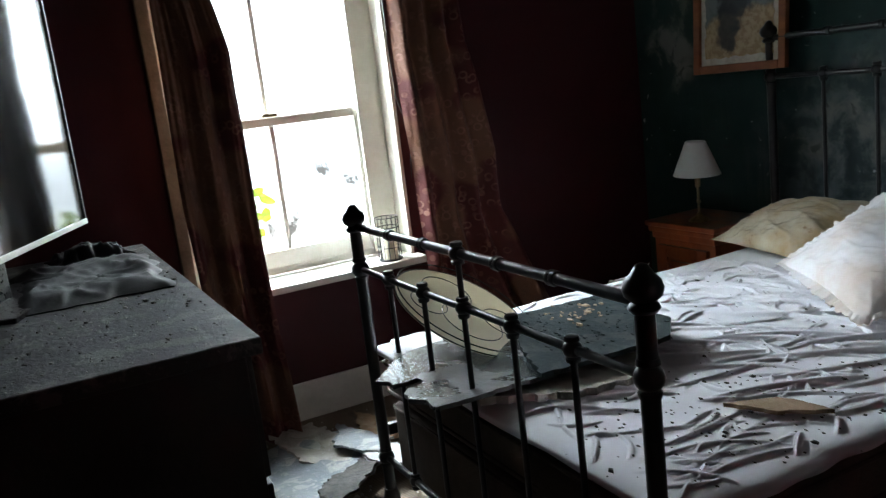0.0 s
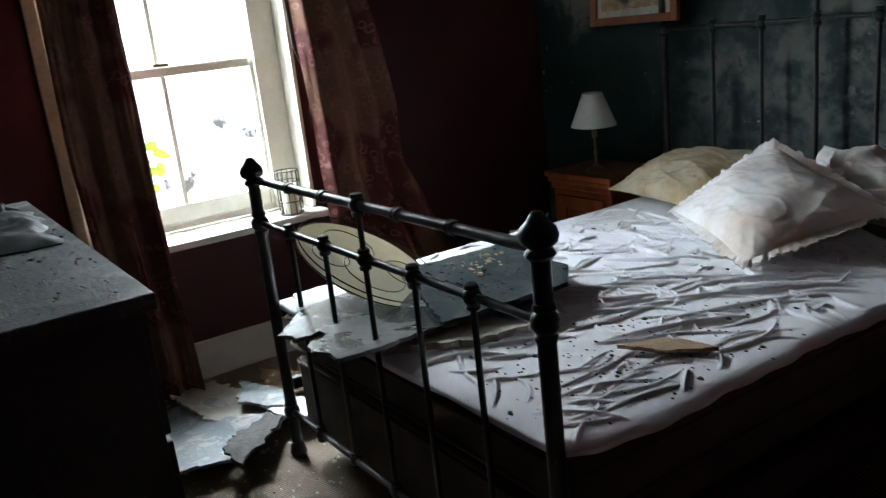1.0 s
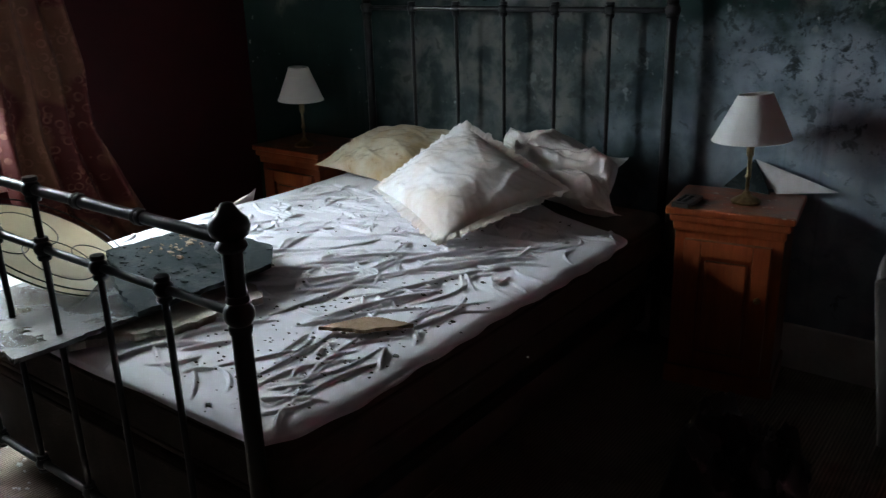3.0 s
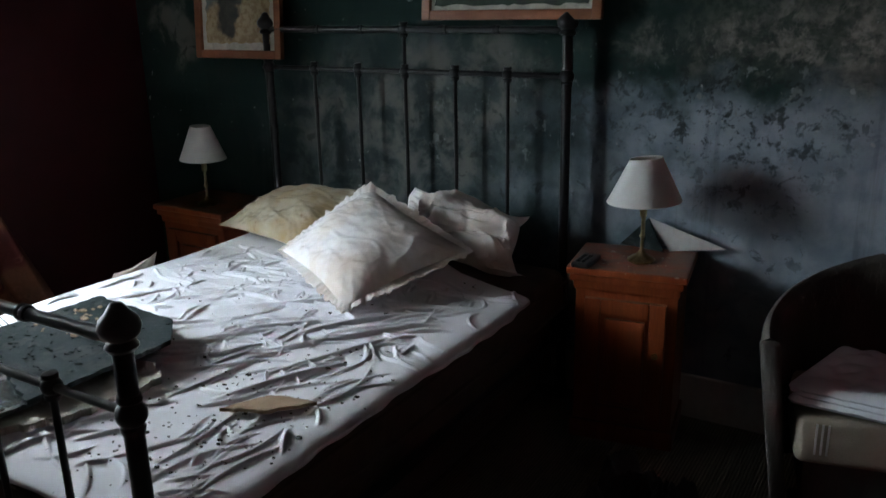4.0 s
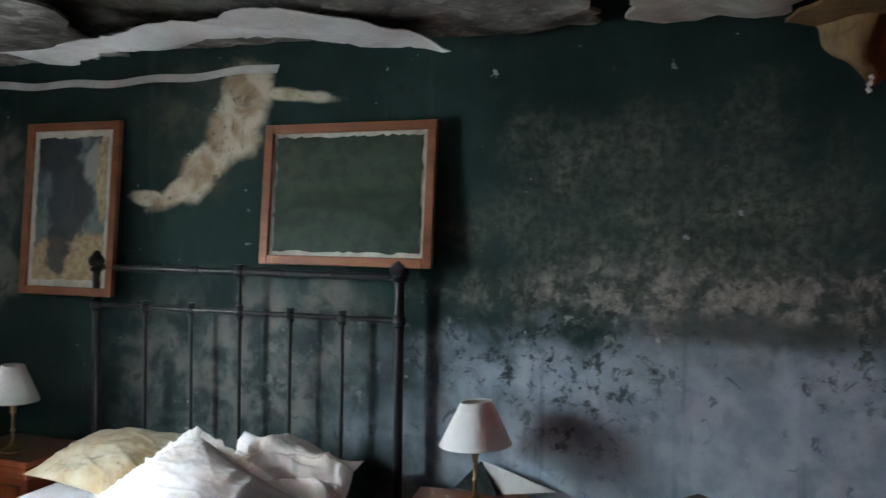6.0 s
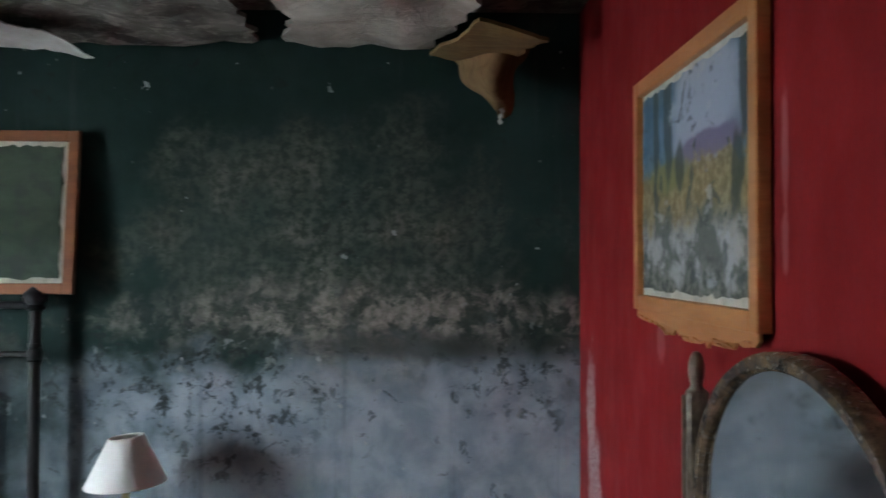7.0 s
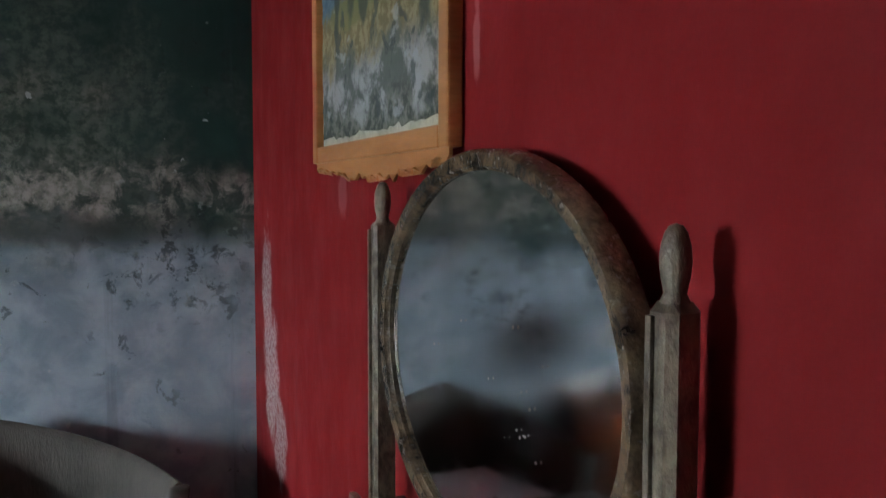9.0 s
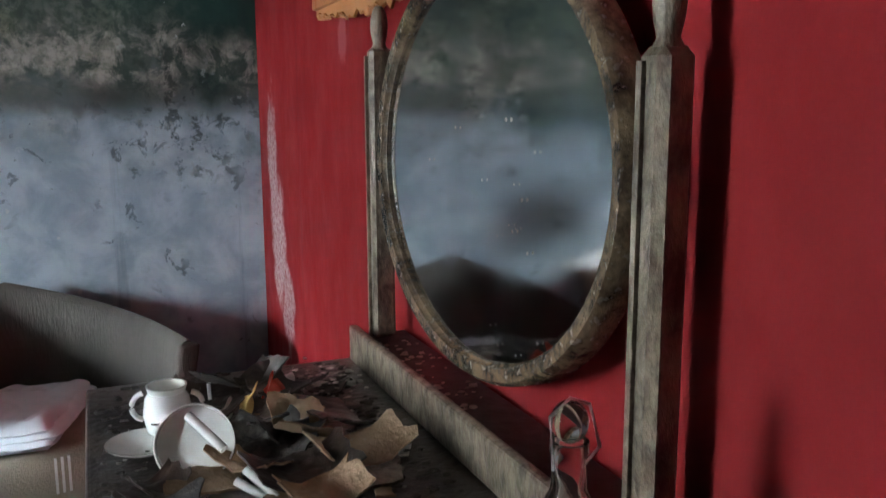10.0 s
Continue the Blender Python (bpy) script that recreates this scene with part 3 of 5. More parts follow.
def bed_end(parent, y, xs, z_top, z_mid, z_low, half_post):
    for x in (xs[0], xs[-1]):
        part("post", rod((x, y, 0.0), (x, y, z_top - 0.02), half_post, 16), M_IRON, parent, smooth=True)
        part("foot", lathe([(0.0, 0.0), (0.026, 0.0), (0.030, 0.015), (0.022, 0.05), (0.0, 0.055)], (x, y, 0.0)), M_IRON, parent, smooth=True)
        finial(x, y, z_top - 0.06, parent)
        knob(x, y, z_mid, half_post * 1.55, parent)
        knob(x, y, z_low, half_post * 1.45, parent)
    for z, r in ((z_top - 0.045, 0.0125), (z_mid, 0.0095), (z_low, 0.011)):
        bm = rod((xs[0], y, z), (xs[-1], y, z), r, 12)
        if r > 0.012:
            for f in (0.2, 0.36, 0.64, 0.8):
                x = xs[0] + (xs[-1] - xs[0]) * f
                lathe([(0.0, -0.016), (0.016, -0.014), (0.018, -0.006), (0.015, 0.0), (0.018, 0.006), (0.016, 0.014), (0.0, 0.016)], (x, y, z), (1, 0, 0), 14, bm)
        part("rail", bm, M_IRON, parent, smooth=True)
    for i, x in enumerate(xs[1:-1]):
        tall = i == 2
        part("spindle", rod((x, y, z_low), (x, y, z_top - 0.045 if tall else z_mid), 0.0078, 10), M_IRON, parent, smooth=True)
        knob(x, y, z_mid, 0.021, parent)
        knob(x, y, z_low, 0.020, parent)
        if tall:
            knob(x, y, z_top - 0.045, 0.022, parent)


YF, YH = -2.025, -0.08
bed = thing("iron_bed", (0, -1.05, 0), "black iron double bed frame with spindle ends and knobs", "bed")
bed_end(bed, YF, [-0.69, -0.46, -0.23, 0.0, 0.23, 0.46, 0.69], 1.012, 0.825, 0.165, 0.019)
bed_end(bed, YH, [-0.715, -0.46, -0.23, 0.0, 0.23, 0.455, 0.69], 1.452, 1.247, 0.40, 0.0175)
for x in (-0.69, 0.69):
    part("side_rail", box(x - 0.012, x + 0.012, YF + 0.02, YH - 0.02, 0.24, 0.28, 0.004), M_IRON, bed)

# mattress with its cloth-covered base, and the creased sheet on it
MZ = 0.555


def cushion(x0, x1, y0, y1, z0, z1, r):
    return box(x0, x1, y0, y1, z0, z1, r, seg=4)


def piping(x0, x1, y0, y1, z, r, parent):
    loop = [(x, y, z) for x, y in ((x0 + 0.03, y0), (x1 - 0.03, y0), (x1 - 0.009, y0 + 0.009), (x1, y0 + 0.03), (x1, y1 - 0.03), (x1 - 0.009, y1 - 0.009), (x1 - 0.03, y1), (x0 + 0.03, y1), (x0 + 0.009, y1 - 0.009), (x0, y1 - 0.03), (x0, y0 + 0.03), (x0 + 0.009, y0 + 0.009))]
    part("piping", tube(loop, r, 6, closed=True), M_DIVAN, parent, smooth=True)


base = thing("divan_base", (0, -1.05, 0.04), "brown cloth divan base between the iron ends", "bed base")
part("cover", cushion(-0.675, 0.675, -1.985, -0.12, 0.10, 0.36, 0.03), M_DIVAN, base, smooth=True)
piping(-0.677, 0.677, -1.987, -0.118, 0.345, 0.006, base)
for x in (-0.55, 0.55):
    for y in (-1.85, -0.25):
        part("castor", lathe([(0.0, 0.0), (0.022, 0.0), (0.022, 0.10), (0.0, 0.10)], (x, y, 0), seg=12), M_DARKWOOD, base)
matt = thing("mattress", (0, -1.05, 0.36), "thick mattress in brown stained ticking", "mattress")
part("cover", cushion(-0.69, 0.724, -1.985, -0.11, 0.36, MZ - 0.008, 0.06), M_DIVAN, matt, smooth=True)
piping(-0.692, 0.730, -1.997, -0.108, 0.405, 0.006, matt)
piping(-0.692, 0.730, -1.997, -0.108, 0.50, 0.006, matt)

rnd = random.Random(11)
CREASES = []
for _ in range(210):      # rope-like puckers, bent and short
    CREASES.append((rnd.uniform(-0.64, 0.70), rnd.uniform(-1.98, -0.5), rnd.gauss(2.3, 0.7), rnd.uniform(0.03, 0.085), rnd.uniform(0.007, 0.012), rnd.uniform(0.0030, 0.0046), rnd.uniform(-7, 7)))
for _ in range(120):      # longer thin folds drawn towards the slipped corner
    x, y = rnd.uniform(-0.5, 0.66), rnd.uniform(-1.9, -0.55)
    a = math.atan2(-0.55 - y, 0.80 - x)
    CREASES.append((x, y, a + rnd.gauss(0, 0.35), rnd.uniform(0.06, 0.17), rnd.uniform(0.007, 0.013), rnd.uniform(0.0034, 0.0055), rnd.uniform(-2.6, 2.6)))
for _ in range(110):      # finer puckers towards the pillows
    CREASES.append((rnd.uniform(-0.64, 0.60), rnd.uniform(-1.25, -0.5), rnd.uniform(0, 3.14), rnd.uniform(0.02, 0.07), rnd.uniform(0.005, 0.010), rnd.uniform(0.0030, 0.0042), rnd.uniform(-8, 8)))
for _ in range(16):
    x, y = rnd.uniform(0.0, 0.5), rnd.uniform(-1.45, -0.65)
    CREASES.append((x, y, math.atan2(-0.6 - y, 0.85 - x) + rnd.gauss(0, 0.12), rnd.uniform(0.16, 0.30), rnd.uniform(0.012, 0.020), rnd.uniform(0.006, 0.009), rnd.uniform(-0.9, 0.9)))


def crease_height(px, py):
    h = np.zeros_like(px)
    for x, y, a, length, tall, wide, bend in CREASES:
        dx, dy = px - x, py - y
        s, c = dx * math.cos(a) + dy * math.sin(a), -dx * math.sin(a) + dy * math.cos(a)
        near = np.abs(s) < length * 1.1
        c = np.where(near, c - bend * s * s, 9.0)
        h = np.maximum(h, tall * np.exp(-(c / wide) ** 2) * np.clip(1.0 - (s / length) ** 2, 0, 1) ** 0.6)
    return h


def sheet_object():
    nx, ny = 500, 640
    u, v = np.meshgrid(np.linspace(0, 1, nx), np.linspace(0, 1, ny), indexing="ij")
    x0, x1, y0, y1, drop = -0.705, 0.728, -2.01, -0.14, 0.022
    sy = y0 - drop + v * ((y1 - y0) + 2 * drop)
    # the long edge bellies out, and its corner at the head has slipped off
    x1 = np.interp(sy, (-2.03, -2.0, -1.95, -1.85, -1.3, -0.93, -0.60, -0.47, -0.36, -0.20), (0.665, 0.695, 0.722, 0.736, 0.742, 0.758, 0.748, 0.738, 0.42, 0.20)) + 0.007 * np.sin(sy * 31) * np.sin(sy * 13)
    ex = (x1 - x0) + 2 * drop
    sx = x0 - drop + u * ex
    over_x = np.maximum(np.maximum(x0 - sx, sx - x1), 0)
    over_y = np.maximum(np.maximum(y0 - sy, sy - y1), 0)
    px, py = np.clip(sx, x0, x1), np.clip(sy, y0, y1)
    edge = np.minimum(np.minimum(px - x0, x1 - px), np.minimum(py - y0, y1 - py))
    soft = 0.018 * np.exp(-edge / 0.022)
    hem = 0.35 + 0.65 * np.abs(np.sin(sy * 9.0) * np.sin(sx * 7.0 + 1.0))
    pz = MZ + 0.006 + crease_height(px, py) * np.clip(edge / 0.02, 0, 1) - soft - np.maximum(over_x, over_y) * hem
    pz += 0.010 * np.sin(px * 4.1 + py * 2.0) * np.sin(py * 3.3)
    me = bpy.data.meshes.new("bed_sheet")
    idx = np.arange(nx * ny).reshape(nx, ny)
    quads = np.stack([idx[:-1, :-1], idx[1:, :-1], idx[1:, 1:], idx[:-1, 1:]], -1).reshape(-1, 4)
    me.from_pydata(np.stack([px, py, pz], -1).reshape(-1, 3).tolist(), [], quads.tolist())
    me.materials.append(M_SHEET)
    me.polygons.foreach_set("use_smooth", [True] * len(me.polygons))
    ob = new("bed_sheet", me)
    so = ob.modifiers.new("thickness", "SOLIDIFY")
    so.thickness, so.offset = 0.003, 1
    return tagged(ob, "creased off-white bed sheet flecked with black dirt", "sheet")


sheet_object()


def pillow(corners, thick, mat, label, seed, frill=0.0, crush=1.0):
    a, b, c, d = (Vector(p) for p in corners)
    n = ((c - a).cross(d - b)).normalized()
    if n.z < 0:
        n = -n

    def side(sign):
        def fn(u, v):
            pu, pv = 2 * u - 1, 2 * v - 1
            pinch = 1 - 0.11 * (1 - abs(pu) ** 2) * abs(pv) ** 3 - 0.11 * (1 - abs(pv) ** 2) * abs(pu) ** 3
            uu, vv = 0.5 + 0.5 * pu * pinch, 0.5 + 0.5 * pv * pinch
            p = a.lerp(b, uu).lerp(d.lerp(c, uu), vv)
            p += Vector((noise.noise(Vector((u * 3.3, v * 3.3, seed + 11))), 0.4 * noise.noise(Vector((u * 4, v * 4, seed + 13))), noise.noise(Vector((u * 3.7, v * 3.7, seed + 12))))) * 0.05 * max(0.0, crush - 1)
            puff = max(0.0, (1 - abs(pu) ** 2.2) * (1 - abs(pv) ** 2.2)) ** 0.72
            w = noise.noise(Vector((u * 3.1, v * 3.1, seed))) * 0.30 + noise.noise(Vector((u * 8, v * 8, seed + 7))) * 0.10
            w *= crush
            ang, rad = math.atan2(abs(pv), abs(pu)), math.hypot(pu, pv)
            pull = (1 - abs(noise.noise(Vector((ang * 7 + seed, (pu > 0) * 3.7 + (pv > 0) * 9.1, rad * 0.8))))) ** 6 * min(1, rad) ** 2
            fold = (1 - abs(noise.noise(Vector((u * 4 + v * 2, v * 4 - u, seed + 3))))) ** 9
            ridge = (0.05 * pull + 0.06 * fold + 0.03 * noise.noise(Vector((u * 22, v * 22, seed)))) * crush
            return p + n * sign * thick * (puff * (1 + w) + ridge * min(1, puff * 3))
        return fn
    bm = grid_bm(side(1), 80, 80)
    merge(bm, grid_bm(side(-0.55), 80, 80))
    bmesh.ops.remove_doubles(bm, verts=bm.verts, dist=1e-4)
    if frill:
        edge = []
        for p, q in ((a, b), (b, c), (c, d), (d, a)):
            for k in range(90):
                edge.append(p.lerp(q, k / 90))
        mid = (a + b + c + d) / 4
        own = bmesh.new()
        ins, outs = [], []
        for k, p in enumerate(edge):
            o = (p - mid).normalized()
            ins.append(own.verts.new(p - o * 0.035))
            outs.append(own.verts.new(p + o * frill * (0.6 + 0.9 * noise.noise(Vector((k * 0.21, seed, 0))) + 0.35 * noise.noise(Vector((k * 0.9, seed, 4)))) + n * 0.012 * noise.noise(Vector((k * 0.33, seed, 8)))))
        for k in range(len(edge)):
            j = (k + 1) % len(edge)
            own.faces.new((ins[k], ins[j], outs[j], outs[k]))
        thicken(own, 0.003)
        merge(bm, own)
    at = (a + b + c + d) / 4
    return solo("pillow", bm, mat, label, "pillow", (at.x, at.y, MZ), True, "pillows on the bed")


pillow(((-0.77, -0.42, 0.605), (-0.56, -0.15, 0.74), (-0.02, -0.16, 0.76), (-0.14, -0.60, 0.62)), 0.082, M_PIL_YELLOW, "yellowed flat pillow with brown stains", 2)
pillow(((0.02, -0.36, 0.595), (0.10, -0.20, 0.805), (0.56, -0.12, 0.745), (0.68, -0.40, 0.585)), 0.085, M_PIL_WHITE, "crumpled grubby white pillow against the headboard", 5, 0.0, 2.2)
pillow(((-0.25, -0.60, 0.61), (0.035, -0.40, 0.855), (0.505, -0.46, 0.675), (0.345, -0.985, 0.60)), 0.088, M_PIL_WHITE, "plump white pillow with a frilled stained edge", 9, 0.020, 0.8)

# fallen boards on the foot of the bed
BZ = MZ + 0.022
torn = [(-0.25, -2.195), (-0.215, -2.165), (-0.18, -2.17), (-0.20, -2.05), (-0.165, -2.04), (-0.13, -2.15), (-0.10, -2.175), (-0.05, -2.185), (0.0, -2.155), (0.06, -2.165), (0.055, -1.80), (-0.36, -1.62), (-0.52, -1.93), (-0.40, -2.06)]
solo("fallen_board", slab(ragged(torn, 0.02, 0.006, 3), 0.012, lambda x, y: BZ + 0.014 - 0.02 * (y + 2.0) + 0.03 * (x + 0.2), 0.006, 3), M_WETBOARD, "wet shiny grey ceiling board torn by the bed spindles", "board", (-0.2, -1.9, BZ), group="boards fallen on the bed")
green = [(0.075, -1.86), (0.095, -1.44), (0.03, -1.43), (0.04, -1.40), (0.0, -1.385), (-0.02, -1.33), (-0.39, -1.30), (-0.43, -1.63), (-0.15, -1.78)]
solo("fallen_board", slab(ragged(green, 0.02, 0.005, 4), 0.014, lambda x, y: BZ + 0.034 + 0.01 * (y + 1.6), 0.004, 4), M_GREENBOARD, "grey-green board strewn with crumbs", "board", (-0.15, -1.55, BZ), group="boards fallen on the bed")
under = [(0.02, -2.02), (0.16, -1.82), (0.19, -1.56), (0.08, -1.50), (-0.12, -1.60), (-0.20, -1.95)]
solo("plaster_sheet", slab(ragged(under, 0.015, 0.008, 5), 0.020, lambda x, y: MZ + 0.008 + 0.01 * (x + 0.1), 0.008, 5), M_PLASTER, "broken tan plaster sheet under the boards", "plaster", (0, -1.75, MZ))
scrap = [(-0.62, -1.98), (-0.36, -2.08), (-0.30, -1.98), (-0.45, -1.86), (-0.60, -1.86)]
solo("paper_scrap", slab(ragged(scrap, 0.02, 0.008, 6), 0.006, lambda x, y: BZ + 0.005, 0.015, 6), M_PAPER, "crumpled white paper scrap on the mattress corner", "paper", (-0.45, -1.95, BZ))
tan = [(0.44, -1.60), (0.50, -1.49), (0.56, -1.475), (0.635, -1.465), (0.60, -1.51), (0.55, -1.565)]
solo("card_scrap", slab(ragged(tan, 0.012, 0.004, 7), 0.010, lambda x, y: MZ + 0.010 + 0.03 * (x - 0.44), 0.010, 7), M_TAN, "torn brown card scrap on the sheet", "scrap", (0.53, -1.53, MZ))
flakes("bed_debris", 190, lambda r: (r.gauss(0.48, 0.14), r.gauss(-1.62, 0.20), MZ + 0.010), 0.0062, M_FLAKE, "black crumbs of dirt on the sheet", 21)
flakes("bed_debris", 150, lambda r: (r.uniform(-0.55, 0.68), r.uniform(-1.95, -0.5), MZ + 0.014), 0.0065, M_FLAKE, "black crumbs of dirt on the sheet", 22)
flakes("board_debris", 170, lambda r: (r.uniform(-0.40, 0.03), r.uniform(-1.74, -1.34), BZ + 0.049), 0.008, M_GREENBOARD, "grey crumbs on the fallen board", 23)
flakes("board_debris", 40, lambda r: (r.gauss(-0.27, 0.04), r.gauss(-1.48, 0.05), BZ + 0.050), 0.011, M_TAN, "tan plaster crumbs on the fallen board", 24)

# round wire-trimmed shade panel leaning on the foot rail
shade = thing("round_panel", (-0.42, -1.82, BZ), "round cream cloth panel with dark wire loops", "lampshade")
VD, VR, VU = Vector((-0.81, 0.52, -0.26)), Vector((0.54, 0.84, 0.0)), Vector((-0.22, 0.14, 0.965))
e1 = (VR * 0.836 - VU * 0.55).normalized()
nn = (-VD * 0.34 + (VR * 0.55 + VU * 0.836) * 0.89).normalized()
e2 = nn.cross(e1).normalized()
nn = e1.cross(e2).normalized()
CEN = Vector((-0.400, -1.815, 0.690))


def on_disc(r, a, h=0.0):
    return CEN + e1 * r * math.cos(a) + e2 * r * math.sin(a) + nn * h


RD = 0.232
bm = grid_bm(lambda u, v: on_disc(RD * v, 2 * math.pi * u, -0.022 * (1 - v * v)), 48, 8, True)
thicken(bm, 0.004)
part("cloth", bm, M_SHELL, shade, smooth=True)
for h, rr in ((0.0, RD), (0.018, RD * 1.005)):
    part("rim", tube([on_disc(rr, 2 * math.pi * k / 64, h) for k in range(64)], 0.0022, 6, closed=True), M_IRON, shade, "dark wire rim", True)
for cx, cy, r in ((-0.08, 0.05, 0.085), (0.04, -0.05, 0.10), (0.12, 0.05, 0.07), (-0.10, -0.08, 0.06)):
    ring = [CEN + e1 * (cx + r * math.cos(a)) + e2 * (cy + r * math.sin(a)) + nn * 0.006 for a in np.linspace(0, 2 * math.pi, 40)[:-1]]
    part("wire_loop", tube(ring, 0.0016, 5, closed=True), M_IRON, shade, "thin dark wire", True)


# ---- bedside cabinets and lamps ----
def cabinet(x0, x1, y0, y1, turn, label):
    top = 0.645
    t = thing("bedside_cabinet", ((x0 + x1) / 2, (y0 + y1) / 2, 0), label, "cabinet", "bedside cabinets")
    body = box(x0 + 0.03, x1 - 0.03, y0 + 0.035, y1, 0.0, top - 0.085, 0.004)
    part("body", body, M_CHERRY, t)
    part("plinth", box(x0 + 0.02, x1 - 0.02, y0 + 0.022, y1, 0.0, 0.07, 0.008), M_CHERRY, t)
    mould = box(x0 + 0.022, x1 - 0.022, y0 + 0.022, y1, top - 0.085, top - 0.025, 0.012)
    box(x0 + 0.012, x1 - 0.012, y0 + 0.010, y1, top - 0.052, top - 0.024, 0.008, mould)
    part("frieze", mould, M_CHERRY, t)
    part("top", box(x0, x1, y0, y1 + 0.01, top - 0.025, top, 0.009, seg=3), M_CHERRY, t, "dusty cherry top")
    dx0, dx1, dz0, dz1, yd = x0 + 0.065, x1 - 0.065, 0.085, top - 0.11, y0 + 0.035
    door = part("door", box(dx0, dx1, yd - 0.006, yd + 0.002, dz0, dz1, 0.002), M_CHERRY, t)
    for a, b, c, d in ((dx0, dx0 + 0.055, dz0, dz1), (dx1 - 0.055, dx1, dz0, dz1), (dx0 + 0.055, dx1 - 0.055, dz1 - 0.055, dz1), (dx0 + 0.055, dx1 - 0.055, dz0, dz0 + 0.055)):
        part("stile", box(a, b, yd - 0.020, yd - 0.006, c, d, 0.004), M_CHERRY, door)
    part("panel", box(dx0 + 0.068, dx1 - 0.068, yd - 0.016, yd - 0.005, dz0 + 0.068, dz1 - 0.068, 0.009), M_CHERRY, door)
    part("handle", lathe([(0.0, 0.0), (0.006, 0.0), (0.006, 0.012), (0.011, 0.018), (0.008, 0.026), (0.0, 0.028)], (dx1 - 0.027, yd - 0.020, 0.36), (0, -1, 0), 12), M_BRASS, door, "small brass knob", True)
    t.rotation_euler.z = radians(turn)


cabinet(0.80, 1.203, -0.35, -0.045, 9.0, "cherry wood bedside cabinet with panelled door, dusty")
cabinet(-1.20, -0.765, -0.40, -0.06, 0.0, "cherry wood bedside cabinet beside the red wall")


def lamp(x, y, tilt, wide):
    z = 0.645
    t = thing("table_lamp", (x, y, z), "brass candlestick lamp with a plain white cone shade", "lamp", "bedside lamps")
    part("base", lathe([(0.0, 0.0), (0.046, 0.0), (0.048, 0.006), (0.036, 0.016), (0.016, 0.026), (0.009, 0.04), (0.0, 0.04)], (x, y, z)), M_BRASS, t, "tarnished brass base", True)
    part("stem", lathe([(0.0, 0.035), (0.006, 0.036), (0.0055, 0.08), (0.011, 0.088), (0.006, 0.098), (0.0055, 0.15), (0.012, 0.16), (0.012, 0.20), (0.007, 0.205), (0.007, 0.27), (0.0, 0.272)], (x, y, z)), M_BRASS, t, "slim brass stem", True)
    part("pull_chain", tube([(x + 0.010, y - 0.012, z + 0.19 - 0.012 * k) for k in range(9)], 0.0022, 6), M_BRASS, t, smooth=True)
    bm = grid_bm(lambda u, v: (x + (0.122 - 0.070 * v) * wide * math.cos(6.28319 * u), y + (0.122 - 0.070 * v) * wide * math.sin(6.28319 * u), z + 0.212 + 0.142 * v + 0.01 * tilt * math.cos(6.28319 * u)), 40, 6, True)
    thicken(bm, 0.002)
    s = part("shade", bm, M_SHADE, t, "white cloth cone shade", True)
    for r, h in ((0.122 * wide, 0.212), (0.052 * wide, 0.354)):
        part("trim", tube([(x + r * math.cos(a), y + r * math.sin(a), z + h + 0.01 * tilt * math.cos(a)) for a in np.linspace(0, 6.28319, 41)[:-1]], 0.003, 6, closed=True), M_SHADE, s, smooth=True)


lamp(1.03, -0.20, 0.6, 1.0)
lamp(-0.955, -0.29, -0.3, 0.82)


def folded_card():
    t = thing("folded_card", (1.06, -0.08, 0.645), "folded white card tent standing on the bedside cabinet", "card")
    for a, b, c, mat in (((0.90, -0.04, 0.647), (1.0, -0.035, 0.755), (1.275, -0.03, 0.672), M_PAPER), ((0.90, -0.045, 0.647), (1.0, -0.035, 0.755), (1.07, -0.075, 0.647), M_GREENBOARD), ((1.0, -0.035, 0.755), (1.275, -0.03, 0.672), (1.085, -0.055, 0.647), M_PAPER)):
        bm = bmesh.new()
        bm.faces.new([bm.verts.new(p) for p in (a, b, c)])
        thicken(bm, 0.003)
        part("flap", bm, mat, t)


folded_card()
rem = thing("remote_control", (0.875, -0.315, 0.645), "black remote control lying on the cabinet", "remote control")
part("case", box(0.845, 0.905, -0.38, -0.25, 0.646, 0.664, 0.006), M_BLACK, rem)
for i in range(8):
    part("button", box(0.856 + 0.02 * (i % 2) , 0.868 + 0.02 * (i % 2), -0.362 + 0.022 * (i // 2), -0.350 + 0.022 * (i // 2), 0.664, 0.667, 0.001), M_GREENBOARD, rem)
flakes("cabinet_debris", 40, lambda r: (r.uniform(0.83, 1.23), r.uniform(-0.38, -0.1), 0.6455), 0.005, M_PALEFLAKE, "pale crumbs on the cabinet top", 31)


